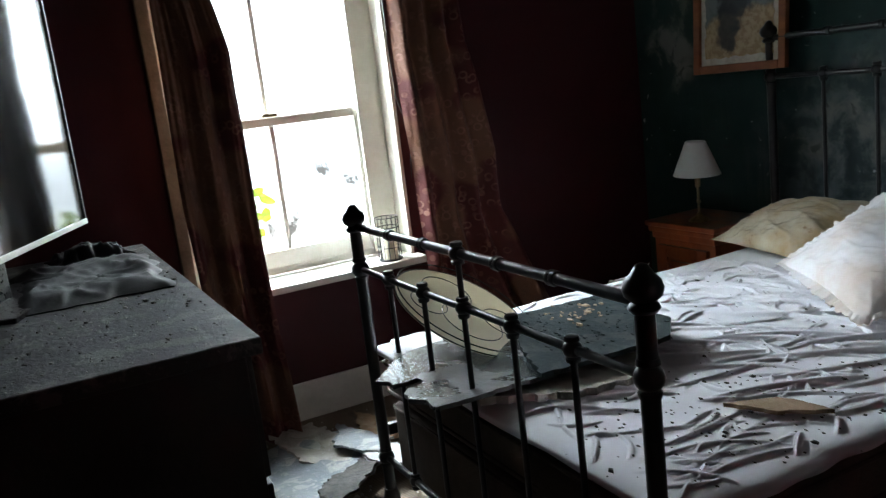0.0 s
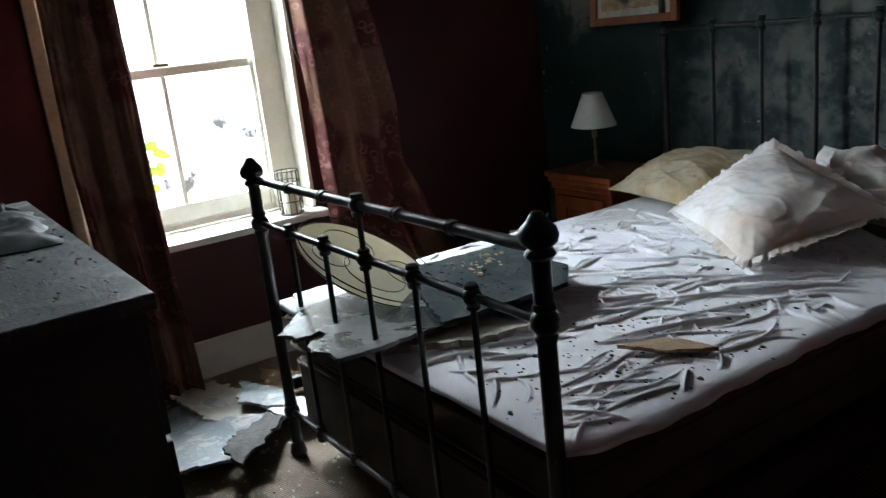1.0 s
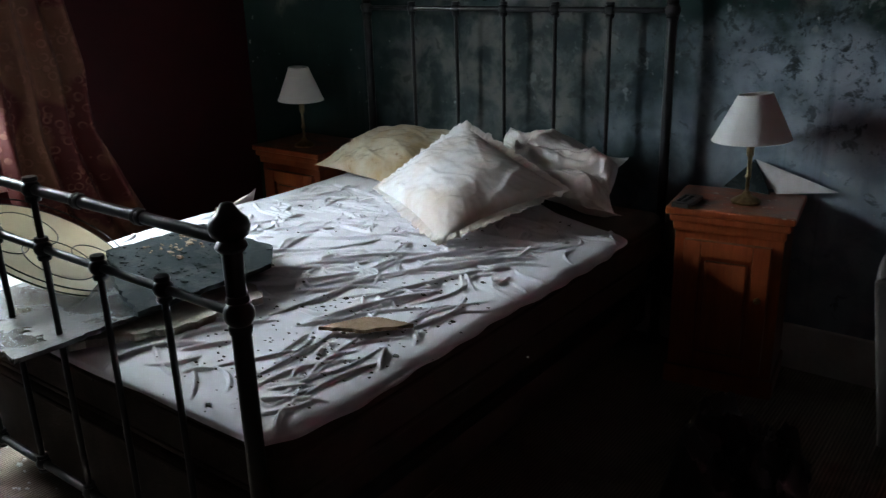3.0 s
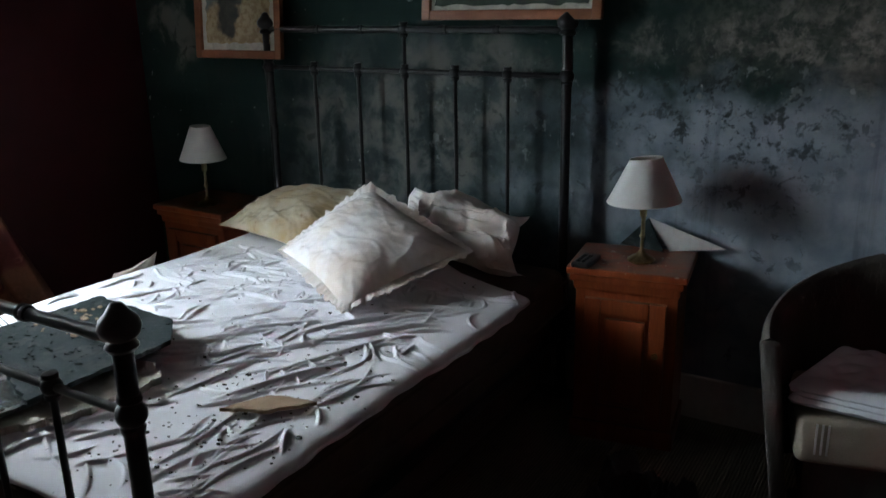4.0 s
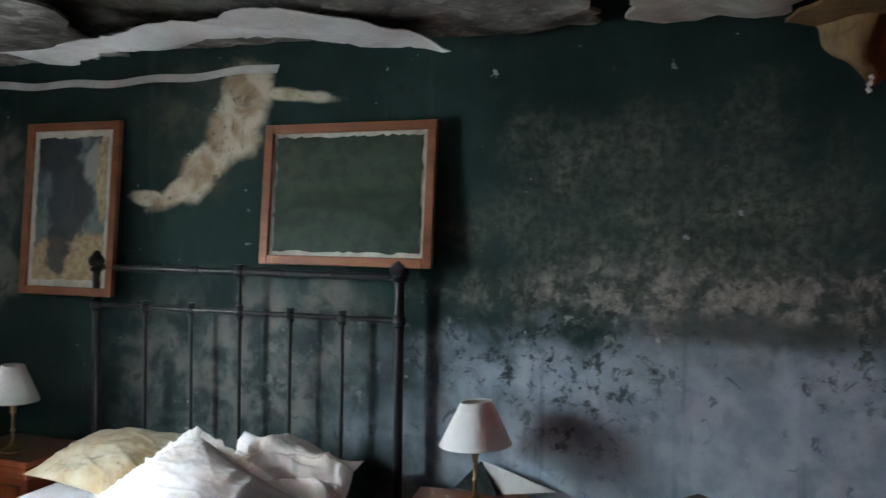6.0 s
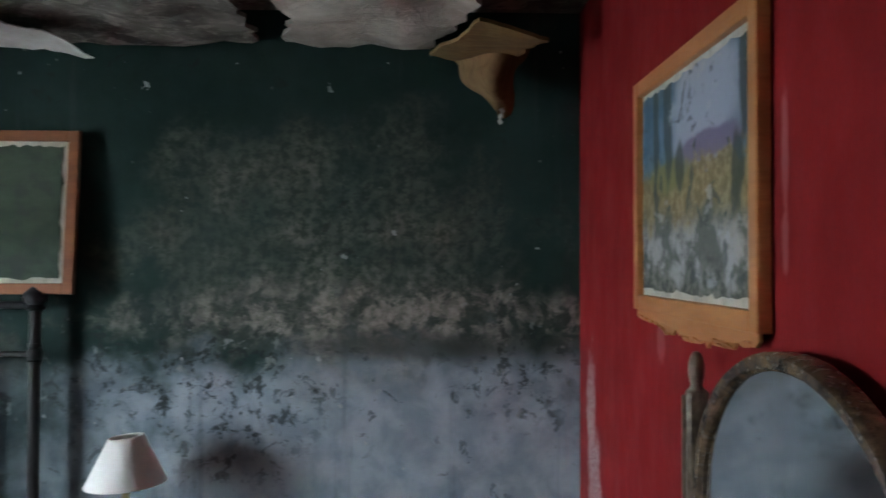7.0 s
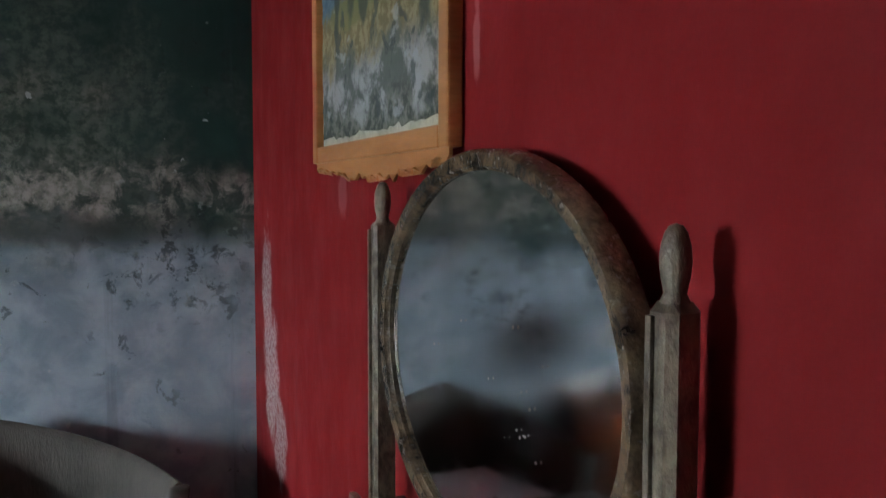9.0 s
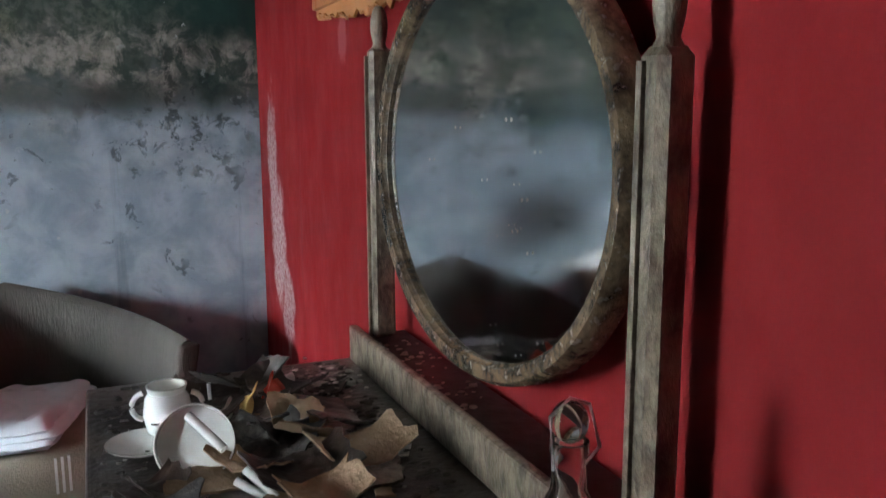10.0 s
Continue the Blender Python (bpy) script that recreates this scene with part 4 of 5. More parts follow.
# ---- pictures ----
def picture(name, origin, along, width, height, lean, art, label, mount=0.016, wood=None):
    """A framed picture: origin is its lower corner, along the way of its width; the wall lies behind it."""
    along = Vector(along)
    out = Vector((along.y, -along.x, 0))
    up = (Vector((0, 0, 1)) - out * lean).normalized()
    o = Vector(origin)
    t = thing(name, origin, label, "picture")
    m = Matrix((along, up, out)).transposed().to_4x4()
    m.translation = o
    fw = 0.036
    wood = wood or M_PINE

    def piece(pname, a, b, c, d, d0, d1, mat, bev=0.004, lab=""):
        bm = box(a, b, c, d, d0, d1, bev)
        bm.transform(m)
        return part(pname, bm, mat, t, lab)
    piece("frame_side", 0, fw, 0, height, 0, 0.026, wood)
    piece("frame_side", width - fw, width, 0, height, 0, 0.026, wood)
    piece("frame_side", fw, width - fw, 0, fw, 0, 0.0258, wood)
    piece("frame_side", fw, width - fw, height - fw, height, 0, 0.0258, wood)
    piece("mount", fw, width - fw, fw, height - fw, 0.004, 0.010, M_MOUNT, 0, "mouldy cream card mount")
    bm = bmesh.new()
    out2 = ragged([(fw + mount, fw + mount), (width - fw - mount, fw + mount), (width - fw - mount, height - fw - mount), (fw + mount, height - fw - mount)], 0.02, 0.006, len(name) + int(width * 100))
    bm.faces.new([bm.verts.new((x, y, 0.013)) for x, y in out2])
    bmesh.ops.triangulate(bm, faces=bm.faces[:])
    thicken(bm, 0.002)
    bm.transform(m)
    part("print", bm, art, t, "faded water-stained print")
    return t


ART_GREEN = painting_mat("dark_green_print", ((0.2, (0.010, 0.020, 0.012)), (0.42, (0.045, 0.065, 0.048)), (0.55, (0.022, 0.038, 0.024)), (0.75, (0.050, 0.070, 0.048)), (1.0, (0.015, 0.028, 0.018))), 6)
def blotted_print():
    n = Nodes("blue_and_ochre_print")
    mid, fine = n.noise(9, 6, 0.65, dist=0.4), n.noise(40, 5, 0.6)
    col = n.mix(n.step(mid, 0.4, 0.6), (0.045, 0.07, 0.075), (0.13, 0.16, 0.16))
    sand = n.blob((0.28, 0, 0.10), (0.34, 1, 0.17), 6, 0.3, 0.5, 9.0)
    col = n.mix(sand, col, n.mix(n.step(fine, 0.4, 0.6), (0.42, 0.33, 0.19), (0.30, 0.21, 0.11)))
    for c, r in (((0.25, 0, 0.42), (0.11, 1, 0.22)), ((0.16, 0, 0.62), (0.13, 1, 0.09)), ((0.20, 0, 0.20), (0.06, 1, 0.10)), ((0.33, 0, 0.45), (0.06, 1, 0.10))):
        col = n.mix(n.calc("MULTIPLY", n.blob(c, r, 0, 0.4, 0.8, 12.0), 0.9), col, (0.014, 0.02, 0.024))
    col = n.mix(n.blob((0.40, 0, 0.55), (0.07, 1, 0.10), 0, 0.4, 0.7, 11.0), col, (0.24, 0.25, 0.22))
    col = n.mix(n.blob((0.435, 0, 0.50), (0.036, 1, 0.20), 0, 0.3, 0.4, 9.0), col, n.mix(n.step(fine, 0.4, 0.6), (0.40, 0.32, 0.19), (0.28, 0.20, 0.11)))
    n.bump(fine, 0.2, 0.003)
    return n.done(col, 0.45, 0, 0.4)


ART_FIG = blotted_print()
def landscape_print():
    """Hills under a blue sky, trees, ochre fields and pale rocks; y runs from 0 to -0.745, z from 0 to 0.548."""
    n = Nodes("landscape_print")
    mid, fine = n.noise(11, 6, 0.65, dist=0.3), n.noise(45, 5, 0.6)
    sep = n.t.nodes.new("ShaderNodeSeparateXYZ")
    n.link(n.co, sep.inputs[0])
    z = n.calc("ADD", sep.outputs[2], n.calc("MULTIPLY", n.calc("SUBTRACT", mid, 0.5), 0.24))
    col = n.mix(n.step(mid, 0.4, 0.62), (0.05, 0.10, 0.15), (0.11, 0.17, 0.23))
    col = n.mix(n.blob((0, -0.46, 0.42), (1, 0.20, 0.12), 0, 0.5, 0.5, 9.0), col, (0.30, 0.33, 0.40))
    col = n.mix(n.blob((0, -0.50, 0.335), (1, 0.17, 0.030), 0, 0.4, 0.5, 12.0), col, (0.15, 0.13, 0.20))
    col = n.mix(n.step(z, 0.30, 0.33, 1.0, 0.0), col, n.mix(n.step(fine, 0.4, 0.6), (0.16, 0.125, 0.06), (0.27, 0.225, 0.13)))
    col = n.mix(n.blob((0, -0.25, 0.30), (1, 0.14, 0.035), 0, 0.5, 0.6, 12.0), col, (0.17, 0.16, 0.07))
    col = n.mix(n.step(z, 0.17, 0.23, 1.0, 0.0), col, n.mix(n.step(mid, 0.44, 0.58), (0.10, 0.11, 0.10), (0.33, 0.33, 0.33)))
    col = n.mix(n.step(z, 0.07, 0.12, 1.0, 0.0), col, n.mix(n.step(fine, 0.4, 0.62), (0.05, 0.06, 0.05), (0.17, 0.17, 0.15)))
    for c, r in (((0, -0.25, 0.42), (1, 0.030, 0.15)), ((0, -0.16, 0.40), (1, 0.022, 0.17)), ((0, -0.33, 0.31), (1, 0.03, 0.05)), ((0, -0.64, 0.27), (1, 0.032, 0.065)), ((0, -0.67, 0.42), (1, 0.02, 0.10))):
        col = n.mix(n.calc("MULTIPLY", n.blob(c, r, 0, 0.5, 0.7, 14.0), 0.85), col, (0.03, 0.045, 0.04))
    col = n.mix(n.step(n.noise(16, 4, 0.6, dist=0.5), 0.56, 0.64, 0, 0.75), col, (0.035, 0.05, 0.05))
    col = n.mix(n.step(n.noise(13, 4, 0.6, (1, 1, 1.5)), 0.60, 0.70, 0, 0.6), col, (0.36, 0.38, 0.40))
    n.bump(fine, 0.2, 0.003)
    return n.done(col, 0.6, 0, 0.2)


ART_LAND = landscape_print()
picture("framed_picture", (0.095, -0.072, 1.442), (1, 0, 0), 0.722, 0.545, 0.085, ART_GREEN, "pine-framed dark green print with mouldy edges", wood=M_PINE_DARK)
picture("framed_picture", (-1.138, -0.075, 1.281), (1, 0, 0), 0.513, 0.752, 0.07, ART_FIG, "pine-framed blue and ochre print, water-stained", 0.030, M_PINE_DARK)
land = picture("framed_picture", (2.497, -0.818, 1.435), (0, -1, 0), 0.745, 0.548, 0.0, ART_LAND, "pale pine-framed landscape print, bottom edge mouldy")
torn = [(-0.818, 1.436), (-1.562, 1.436)] + [(-1.562 + 0.744 * k / 44, 1.436 - 0.012 - 0.030 * max(0.0, math.sin(math.pi * min(1, k / 40))) * (0.75 + 0.5 * noise.noise(Vector((k * 0.37, 3, 1)))) - 0.010 * (k % 2)) for k in range(45)]
bm = bmesh.new()
bmesh.ops.triangulate(bm, faces=[bm.faces.new([bm.verts.new((2.478 + 0.004 * math.sin(y * 37), y, z)) for y, z in torn])])
part("torn_backing", thicken(bm, 0.006), M_PINE, land, "rotten backing hanging below the frame")


# ---- curtains ----
def curtain(name, y_a, y_b, z_top, z_low, x0, folds, depth, seed, label):
    """y_a(z), y_b(z): the two side edges by height."""
    def fn(u, v):
        z = z_top + (z_low - z_top) * v
        a, b = y_a(z), y_b(z)
        spread = 0.7 + 0.5 * v
        y = a + (b - a) * (u + 0.02 * math.sin(7 * v + seed))
        x = x0 + depth * spread * math.sin(u * folds * 6.28319 + 1.1 * math.sin(3 * v + seed)) + 0.025 * noise.noise(Vector((u * 6, v * 4, seed)))
        x += 0.012 * noise.noise(Vector((u * 18, v * 9, seed + 4)))
        return (x, y, z)
    bm = thicken(grid_bm(fn, 110, 90), 0.004)
    t = thing(name, (x0, (y_a(1) + y_b(1)) / 2, z_low), label, "curtain", "curtains at the window")
    part("cloth", bm, M_CURTAIN, t, smooth=True)
    for k in range(7):
        u = (k + 0.5) / 7
        y = y_a(z_top) + (y_b(z_top) - y_a(z_top)) * u
        part("hook", tube([(x0, y, z_top - 0.02), (x0 - 0.012, y, z_top + 0.01), (x0, y, z_top + 0.03)], 0.002, 5), M_BRASS, t)


def table_of(points):
    zs, ys = zip(*points)
    return lambda z: float(np.interp(z, zs, ys))


curtain("curtain", table_of([(0, -2.370), (1.0, -2.412), (2.2, -2.412)]), table_of([(0.0, -2.110), (0.5, -2.135), (1.2, -2.135), (1.6, -2.145), (1.9, -2.210), (2.2, -2.260)]), 2.17, 0.015, -1.455, 2.3, 0.032, 1.0, "dark red damask curtain hanging to the floor")
curtain("curtain", table_of([(0.1, -1.256), (0.35, -1.376), (0.6, -1.436), (1.5, -1.461), (2.2, -1.456)]), table_of([(0.1, -0.696), (0.25, -0.756), (0.47, -0.866), (0.8, -1.026), (1.06, -1.036), (1.3, -1.086), (1.55, -1.136), (2.2, -1.136)]), 2.17, 0.10, -1.43, 3.6, 0.035, 4.0, "dark red damask curtain swept aside and sagging")
rail = thing("curtain_rail", (-1.53, -1.9, 2.2), "plain dark curtain rail over the window", "curtain rail")
part("pole", rod((-1.50, -2.75, 2.20), (-1.50, -0.95, 2.20), 0.012), M_IRON, rail, smooth=True)
for y in (-2.65, -1.05):
    part("bracket", box(XW, -1.49, y - 0.01, y + 0.01, 2.19, 2.215, 0.003), M_IRON, rail)
cord = [(-1.545, -1.435, 2.15), (-1.545, -1.44, 1.6), (-1.54, -1.435, 1.35), (-1.53, -1.42, 1.28), (-1.53, -1.395, 1.25), (-1.53, -1.385, 1.28)]
solo("blind_cord", tube(cord, 0.003, 6), M_IRON, "thin dark blind cord hanging in a loop", "cord", (-1.54, -1.43, 1.25), True)
cord = [(-1.545, -1.43, 2.15), (-1.54, -1.415, 1.4), (-1.535, -1.40, 1.1), (-1.535, -1.41, 0.99)]
solo("blind_cord", tube(cord, 0.002, 6), M_IRON, "thin dark blind cord with a frayed end", "cord", (-1.54, -1.41, 0.99), True)
strip = thing("wall_batten", (-1.60, -2.415, 0.0), "upright architrave board by the window, shade in its paint", "batten")
part("board", box(-1.628, -1.600, -2.435, -2.387, 0.17, 2.30, 0.004), M_BATTEN, strip)

# lantern and candle on the sill
lx, ly, lz = -1.60, -1.53, 0.632
lantern = thing("candle_lantern", (lx, ly, lz), "black wire lantern cage round a cream candle", "lantern")
for k in range(14):
    a = 6.28319 * k / 14
    part("bar", rod((lx + 0.052 * math.cos(a), ly + 0.052 * math.sin(a), lz + 0.004), (lx + 0.052 * math.cos(a), ly + 0.052 * math.sin(a), lz + 0.195), 0.0016, 6), M_IRON, lantern)
for z in (0.004, 0.06, 0.15, 0.195):
    part("hoop", tube([(lx + 0.052 * math.cos(a), ly + 0.052 * math.sin(a), lz + z) for a in np.linspace(0, 6.28319, 33)[:-1]], 0.0022, 6, closed=True), M_IRON, lantern, smooth=True)
part("base_plate", lathe([(0.0, 0.0), (0.053, 0.0), (0.053, 0.005), (0.0, 0.005)], (lx, ly, lz), seg=28), M_IRON, lantern)
candle = solo("candle", lathe([(0.0, 0.0), (0.033, 0.0), (0.034, 0.10), (0.030, 0.128), (0.012, 0.118), (0.0, 0.116)], (lx, ly, lz + 0.006), seg=24), M_WAX, "half-burnt cream pillar candle in the lantern", "candle", (lx, ly, lz + 0.006), True)

# plant outside the glass
plant = thing("leafy_plant", (-2.02, -2.03, -0.5), "bright yellow-green leafy plant outside the window", "plant")
part("stem", tube([(-2.03, -2.06, -0.5), (-2.04, -2.03, 0.3), (-2.02, -2.02, 0.75), (-2.02, -2.03, 1.0)], 0.006, 6), M_LEAF, plant, smooth=True)
rnd = random.Random(5)
for k in range(16):
    c = Vector((-2.02 + rnd.uniform(-0.05, 0.05), -2.03 + rnd.uniform(-0.10, 0.075), rnd.uniform(0.78, 1.02)))
    d = Vector((rnd.uniform(-0.4, 0.4), rnd.uniform(-1, 1), rnd.uniform(-0.3, 0.8))).normalized()
    sdir = d.cross(Vector((1, 0, 0.2))).normalized()

    def leaf(u, v, c=c, d=d, sdir=sdir):
        w = 0.022 * math.sin(math.pi * min(1, 0.05 + 0.95 * u)) ** 0.8
        return c + d * (0.075 * u) + sdir * w * (2 * v - 1) + Vector((0.006 * (2 * v - 1) ** 2, 0, -0.02 * u * u))
    part("leaf", thicken(grid_bm(leaf, 8, 4), 0.001), M_LEAF, plant, smooth=True)


# ---- chest of drawers with the screen on it ----
DX0, DX1, DY0, DY1, DZ = -1.30, 0.256, -3.14, -2.60, 0.95
chest = thing("chest_of_drawers", ((DX0 + DX1) / 2, -2.87, 0), "black chest of drawers with a dusty grey top", "chest of drawers")
part("carcass", box(DX0 + 0.02, DX1 - 0.025, DY0 + 0.01, DY1 - 0.03, 0.07, DZ - 0.035, 0.004), M_DARKWOOD, chest)
part("plinth", box(DX0 + 0.03, DX1 - 0.04, DY0 + 0.02, DY1 - 0.05, 0.0, 0.07, 0.004), M_DARKWOOD, chest)
part("top", box(DX0, DX1, DY0, DY1, DZ - 0.035, DZ, 0.006, seg=3), M_DUSTTOP, chest, "dust-covered grey top")
for c in range(2):
    for r in range(3):
        x0 = DX0 + 0.035 + c * 0.745
        z0 = 0.09 + r * 0.275
        d = part("drawer", box(x0, x0 + 0.72, DY1 - 0.032, DY1 - 0.012, z0, z0 + 0.26, 0.005), M_DARKWOOD, chest)
        for k in (0.2, 0.52):
            part("handle", ball((x0 + k, DY1 + 0.004, z0 + 0.13), 0.014), M_IRON, d, smooth=True)
flakes("chest_debris", 200, lambda r: (r.uniform(DX0 + 0.3, DX1 - 0.02), r.uniform(DY0 + 0.05, DY1 - 0.02), DZ + 0.001), 0.006, M_FLAKE, "dark crumbs on the chest top", 41)
flakes("chest_debris", 120, lambda r: (r.uniform(-0.5, DX1 - 0.02), r.uniform(DY0 + 0.05, DY1 - 0.02), DZ + 0.001), 0.005, M_PALEFLAKE, "pale crumbs on the chest top", 42)

# wide screen, seen at a glancing angle
SF = Vector((-1.20, -2.775, 0))
sd = Vector((0.9239, -0.3827, 0))
so_ = Vector((0.3827, 0.9239, 0))
m_tv = Matrix((sd, so_, Vector((0, 0, 1)))).transposed().to_4x4()
m_tv.translation = SF
tv = thing("television", (-0.58, -2.95, DZ), "large black television standing on the chest", "television")


def tvbox(name, a, b, c, d, e, f, mat, bev, lab="", parent=None):
    bm = box(a, b, c, d, e, f, bev)
    bm.transform(m_tv)
    return part(name, bm, mat, parent or tv, lab)


tvbox("case", 0.0, 1.28, -0.045, -0.004, 1.065, 1.80, M_BLACK, 0.006)
tvbox("bezel", 0.0, 1.28, -0.004, 0.006, 1.065, 1.082, M_METAL, 0.002, "silver lower bezel")
for a, b, c, d in ((0.0, 0.014, 1.082, 1.80), (1.266, 1.28, 1.082, 1.80), (0.014, 1.266, 1.788, 1.80)):
    tvbox("bezel", a, b, -0.004, 0.005, c, d, M_BLACK, 0.002)
tvbox("screen", 0.014, 1.266, -0.0035, 0.0005, 1.082, 1.788, M_SCREEN, 0.0, "glossy dark screen")
tvbox("neck", 0.60, 0.68, -0.05, -0.02, DZ + 0.012, 1.12, M_BLACK, 0.004)
tvbox("stand", 0.40, 0.88, -0.10, 0.10, DZ, DZ + 0.014, M_BLACK, 0.005)


def crumple(x0, x1, y0, y1, z, tall, turn, mat, name, label, cat, seed):
    cx, cy = (x0 + x1) / 2, (y0 + y1) / 2
    c, s = math.cos(turn), math.sin(turn)

    def fn(u, v):
        a, b = (u - 0.5) * (x1 - x0), (v - 0.5) * (y1 - y0)
        e = min(1, 8 * min(u, 1 - u, v, 1 - v) + 0.05)
        h = tall * e * (0.55 + 0.6 * noise.noise(Vector((u * 3, v * 3, seed))) + 0.35 * (1 - abs(noise.noise(Vector((u * 6, v * 7, seed + 3))))) ** 4)
        j = 0.03 * noise.noise(Vector((u * 5, v * 5, seed + 9)))
        return (cx + c * a - s * b + j, cy + s * a + c * b + j, z + max(0.001, h))
    return solo(name, thicken(grid_bm(fn, 46, 40), 0.003), mat, label, cat, (cx, cy, z), True)


crumple(-1.02, -0.40, -3.03, -2.64, DZ, 0.030, -0.03, M_SACK, "black_bag", "black crumpled plastic bag lying flat on the chest", "bag", 3)
crumple(-1.26, -1.06, -2.90, -2.68, DZ, 0.05, 0.3, M_SACK, "black_bag", "small black plastic bag behind the other", "bag", 8)


# ---- floor debris by the window ----
big = [(-0.76, -2.48), (-0.69, -2.25), (-0.80, -2.24), (-0.84, -2.18), (-0.82, -2.03), (-0.98, -1.93), (-1.34, -1.98), (-1.40, -2.20), (-1.28, -2.42)]
solo("fallen_sheet", slab(ragged(big, 0.02, 0.008, 11), 0.012, lambda x, y: 0.012 + 0.05 * max(0.0, min(1.0, (x + 1.2) * 2)), 0.012, 11), M_BLUEBOARD, "pale grey-blue ceiling sheet on the carpet", "board", (-1.0, -2.2, 0), group="fallen sheets on the floor")
for i, (pts, z, mat, lab) in enumerate((
        ([(-0.73, -2.27), (-0.87, -2.16), (-0.94, -2.02), (-0.86, -2.0), (-0.68, -2.14), (-0.61, -2.25)], 0.10, M_FLAKE, "dark ragged slab by the bed foot"),
        ([(-1.30, -1.99), (-1.02, -1.86), (-0.92, -1.95), (-1.10, -2.08)], 0.085, M_BLUEBOARD, "grey torn board lying on the others"),
        ([(-1.50, -2.05), (-1.15, -1.98), (-0.98, -2.06), (-1.12, -2.20), (-1.45, -2.24)], 0.055, M_PLASTER, "crumbling cream plaster sheet on the floor"),
        ([(-1.45, -1.86), (-1.15, -1.62), (-1.02, -1.72), (-1.22, -1.92)], 0.045, M_TAN, "torn cream board lying on the carpet"),
        ([(-1.05, -1.95), (-0.86, -1.78), (-0.72, -1.84), (-0.80, -1.97), (-0.96, -2.02)], 0.075, M_PAPER, "torn white paper by the bed foot"),
        ([(-1.42, -2.52), (-1.15, -2.50), (-1.12, -2.36), (-1.40, -2.34)], 0.065, M_PLASTER, "crumbling plaster slab beside the chest"),
        ([(-0.86, -1.80), (-0.62, -1.70), (-0.55, -1.78), (-0.76, -1.90)], 0.03, M_PAPER, "torn white paper by the bed foot"))):
    solo("plaster_sheet", slab(ragged(pts, 0.018, 0.012, 20 + i), 0.010, lambda x, y, z=z: z - 0.02, 0.03, 20 + i), mat, lab, "plaster", (pts[0][0], pts[0][1], 0), group="fallen sheets on the floor")
flakes("floor_debris", 260, lambda r: (r.uniform(-1.55, -0.1), r.gauss(-2.15, 0.25), 0.001), 0.010, M_PALEFLAKE, "pale plaster crumbs on the carpet", 51)
flakes("floor_debris", 160, lambda r: (r.uniform(-1.5, 0.6), r.gauss(-2.3, 0.25), 0.001), 0.010, M_FLAKE, "dark crumbs on the carpet", 52)
pillow(((-1.12, -1.00, 0.034), (-1.12, -0.60, 0.034), (-0.785, -0.74, 0.57), (-0.785, -0.95, 0.54)), 0.06, M_PIL_WHITE, "limp grubby pillow slumped between bed and curtain", 21)


# ---- tub armchair ----
chair = thing("tub_armchair", (1.893, -0.56, 0), "grey-brown cloth tub armchair with rounded back", "armchair")
CX, CY, RX, RY = 1.893, -0.56, 0.37, 0.25


def tub(u, inner):
    """The plan of the shell: from the front of one arm round the back to the other."""
    k = 0.0 if not inner else 0.05
    a = math.pi * (1 - u)
    return (CX + (RX - k) * math.cos(a), CY - 0.30 + (RY + 0.30 - k) * math.sin(a) ** 0.9)


def flare(x, y, z):
    """Draws the shell in towards its foot."""
    f = 0.74 + 0.26 * min(1.0, z / 0.70)
    return (CX + (x - CX) * f, CY + (y - CY) * f, z)


def shell(u, v):
    p, q = Vector((*tub(u, False), 0)), Vector((*tub(u, True), 0))
    back = (2 * min(u, 1 - u)) ** 1.6
    top = 0.638 + 0.107 * back
    if v < 0.42:
        z = 0.13 + (top - 0.05 - 0.13) * v / 0.42
        return flare(p.x, p.y, z)
    if v > 0.58:
        z = top - 0.05 - (top - 0.05 - 0.26) * (v - 0.58) / 0.42
        return flare(q.x, q.y, z)
    a = math.pi * (v - 0.42) / 0.16
    m = (p + q) / 2 + (p - q) / 2 * math.cos(a)
    return flare(m.x, m.y, top - 0.05 + 0.05 * math.sin(a))


bm = grid_bm(shell, 64, 40)
bmesh.ops.holes_fill(bm, edges=[e for e in bm.edges if e.is_boundary], sides=0)
part("shell", bm, M_TUB, chair, smooth=True)
for x0, x1 in ((CX - RX - 0.003, CX - RX + 0.053), (CX + RX - 0.053, CX + RX + 0.003)):
    bm = box(x0, x1, CY - 0.325, CY - 0.296, 0.13, 0.632, 0.012, seg=3)
    for v in bm.verts:
        v.co = flare(*v.co)
    part("arm_front", bm, M_TUB, chair, smooth=True)
part("seat_frame", box(CX - 0.215, CX + 0.215, CY - 0.235, CY - 0.01, 0.13, 0.275, 0.01), M_TUB, chair)
cush = part("seat_cushion", box(CX - 0.248, CX + 0.248, CY - 0.300, CY + 0.03, 0.277, 0.424, 0.035, seg=4), M_STRIPE, chair, "tan striped seat cushion", True)
for x in (-0.20, -0.185, -0.17, 0.0, 0.015, 0.03, 0.19, 0.205):
    part("stripe", box(CX + x, CX + x + 0.006, CY - 0.3012, CY - 0.27, 0.315, 0.405), M_SHADE, cush, "pale woven stripe")
for x, y in ((CX - 0.22, CY - 0.20), (CX + 0.22, CY - 0.20), (CX - 0.14, CY + 0.05), (CX + 0.14, CY + 0.05)):
    part("leg", lathe([(0.0, 0.0), (0.015, 0.0), (0.024, 0.13), (0.0, 0.131)], (x, y, 0), seg=12), M_DARKWOOD, chair)
chair.location, chair.rotation_euler.z = (1.802, -0.315, 0), radians(13)
towel = thing("folded_cloth", (1.78, -0.47, 0.426), "folded white quilted cloth on the armchair seat", "cloth")
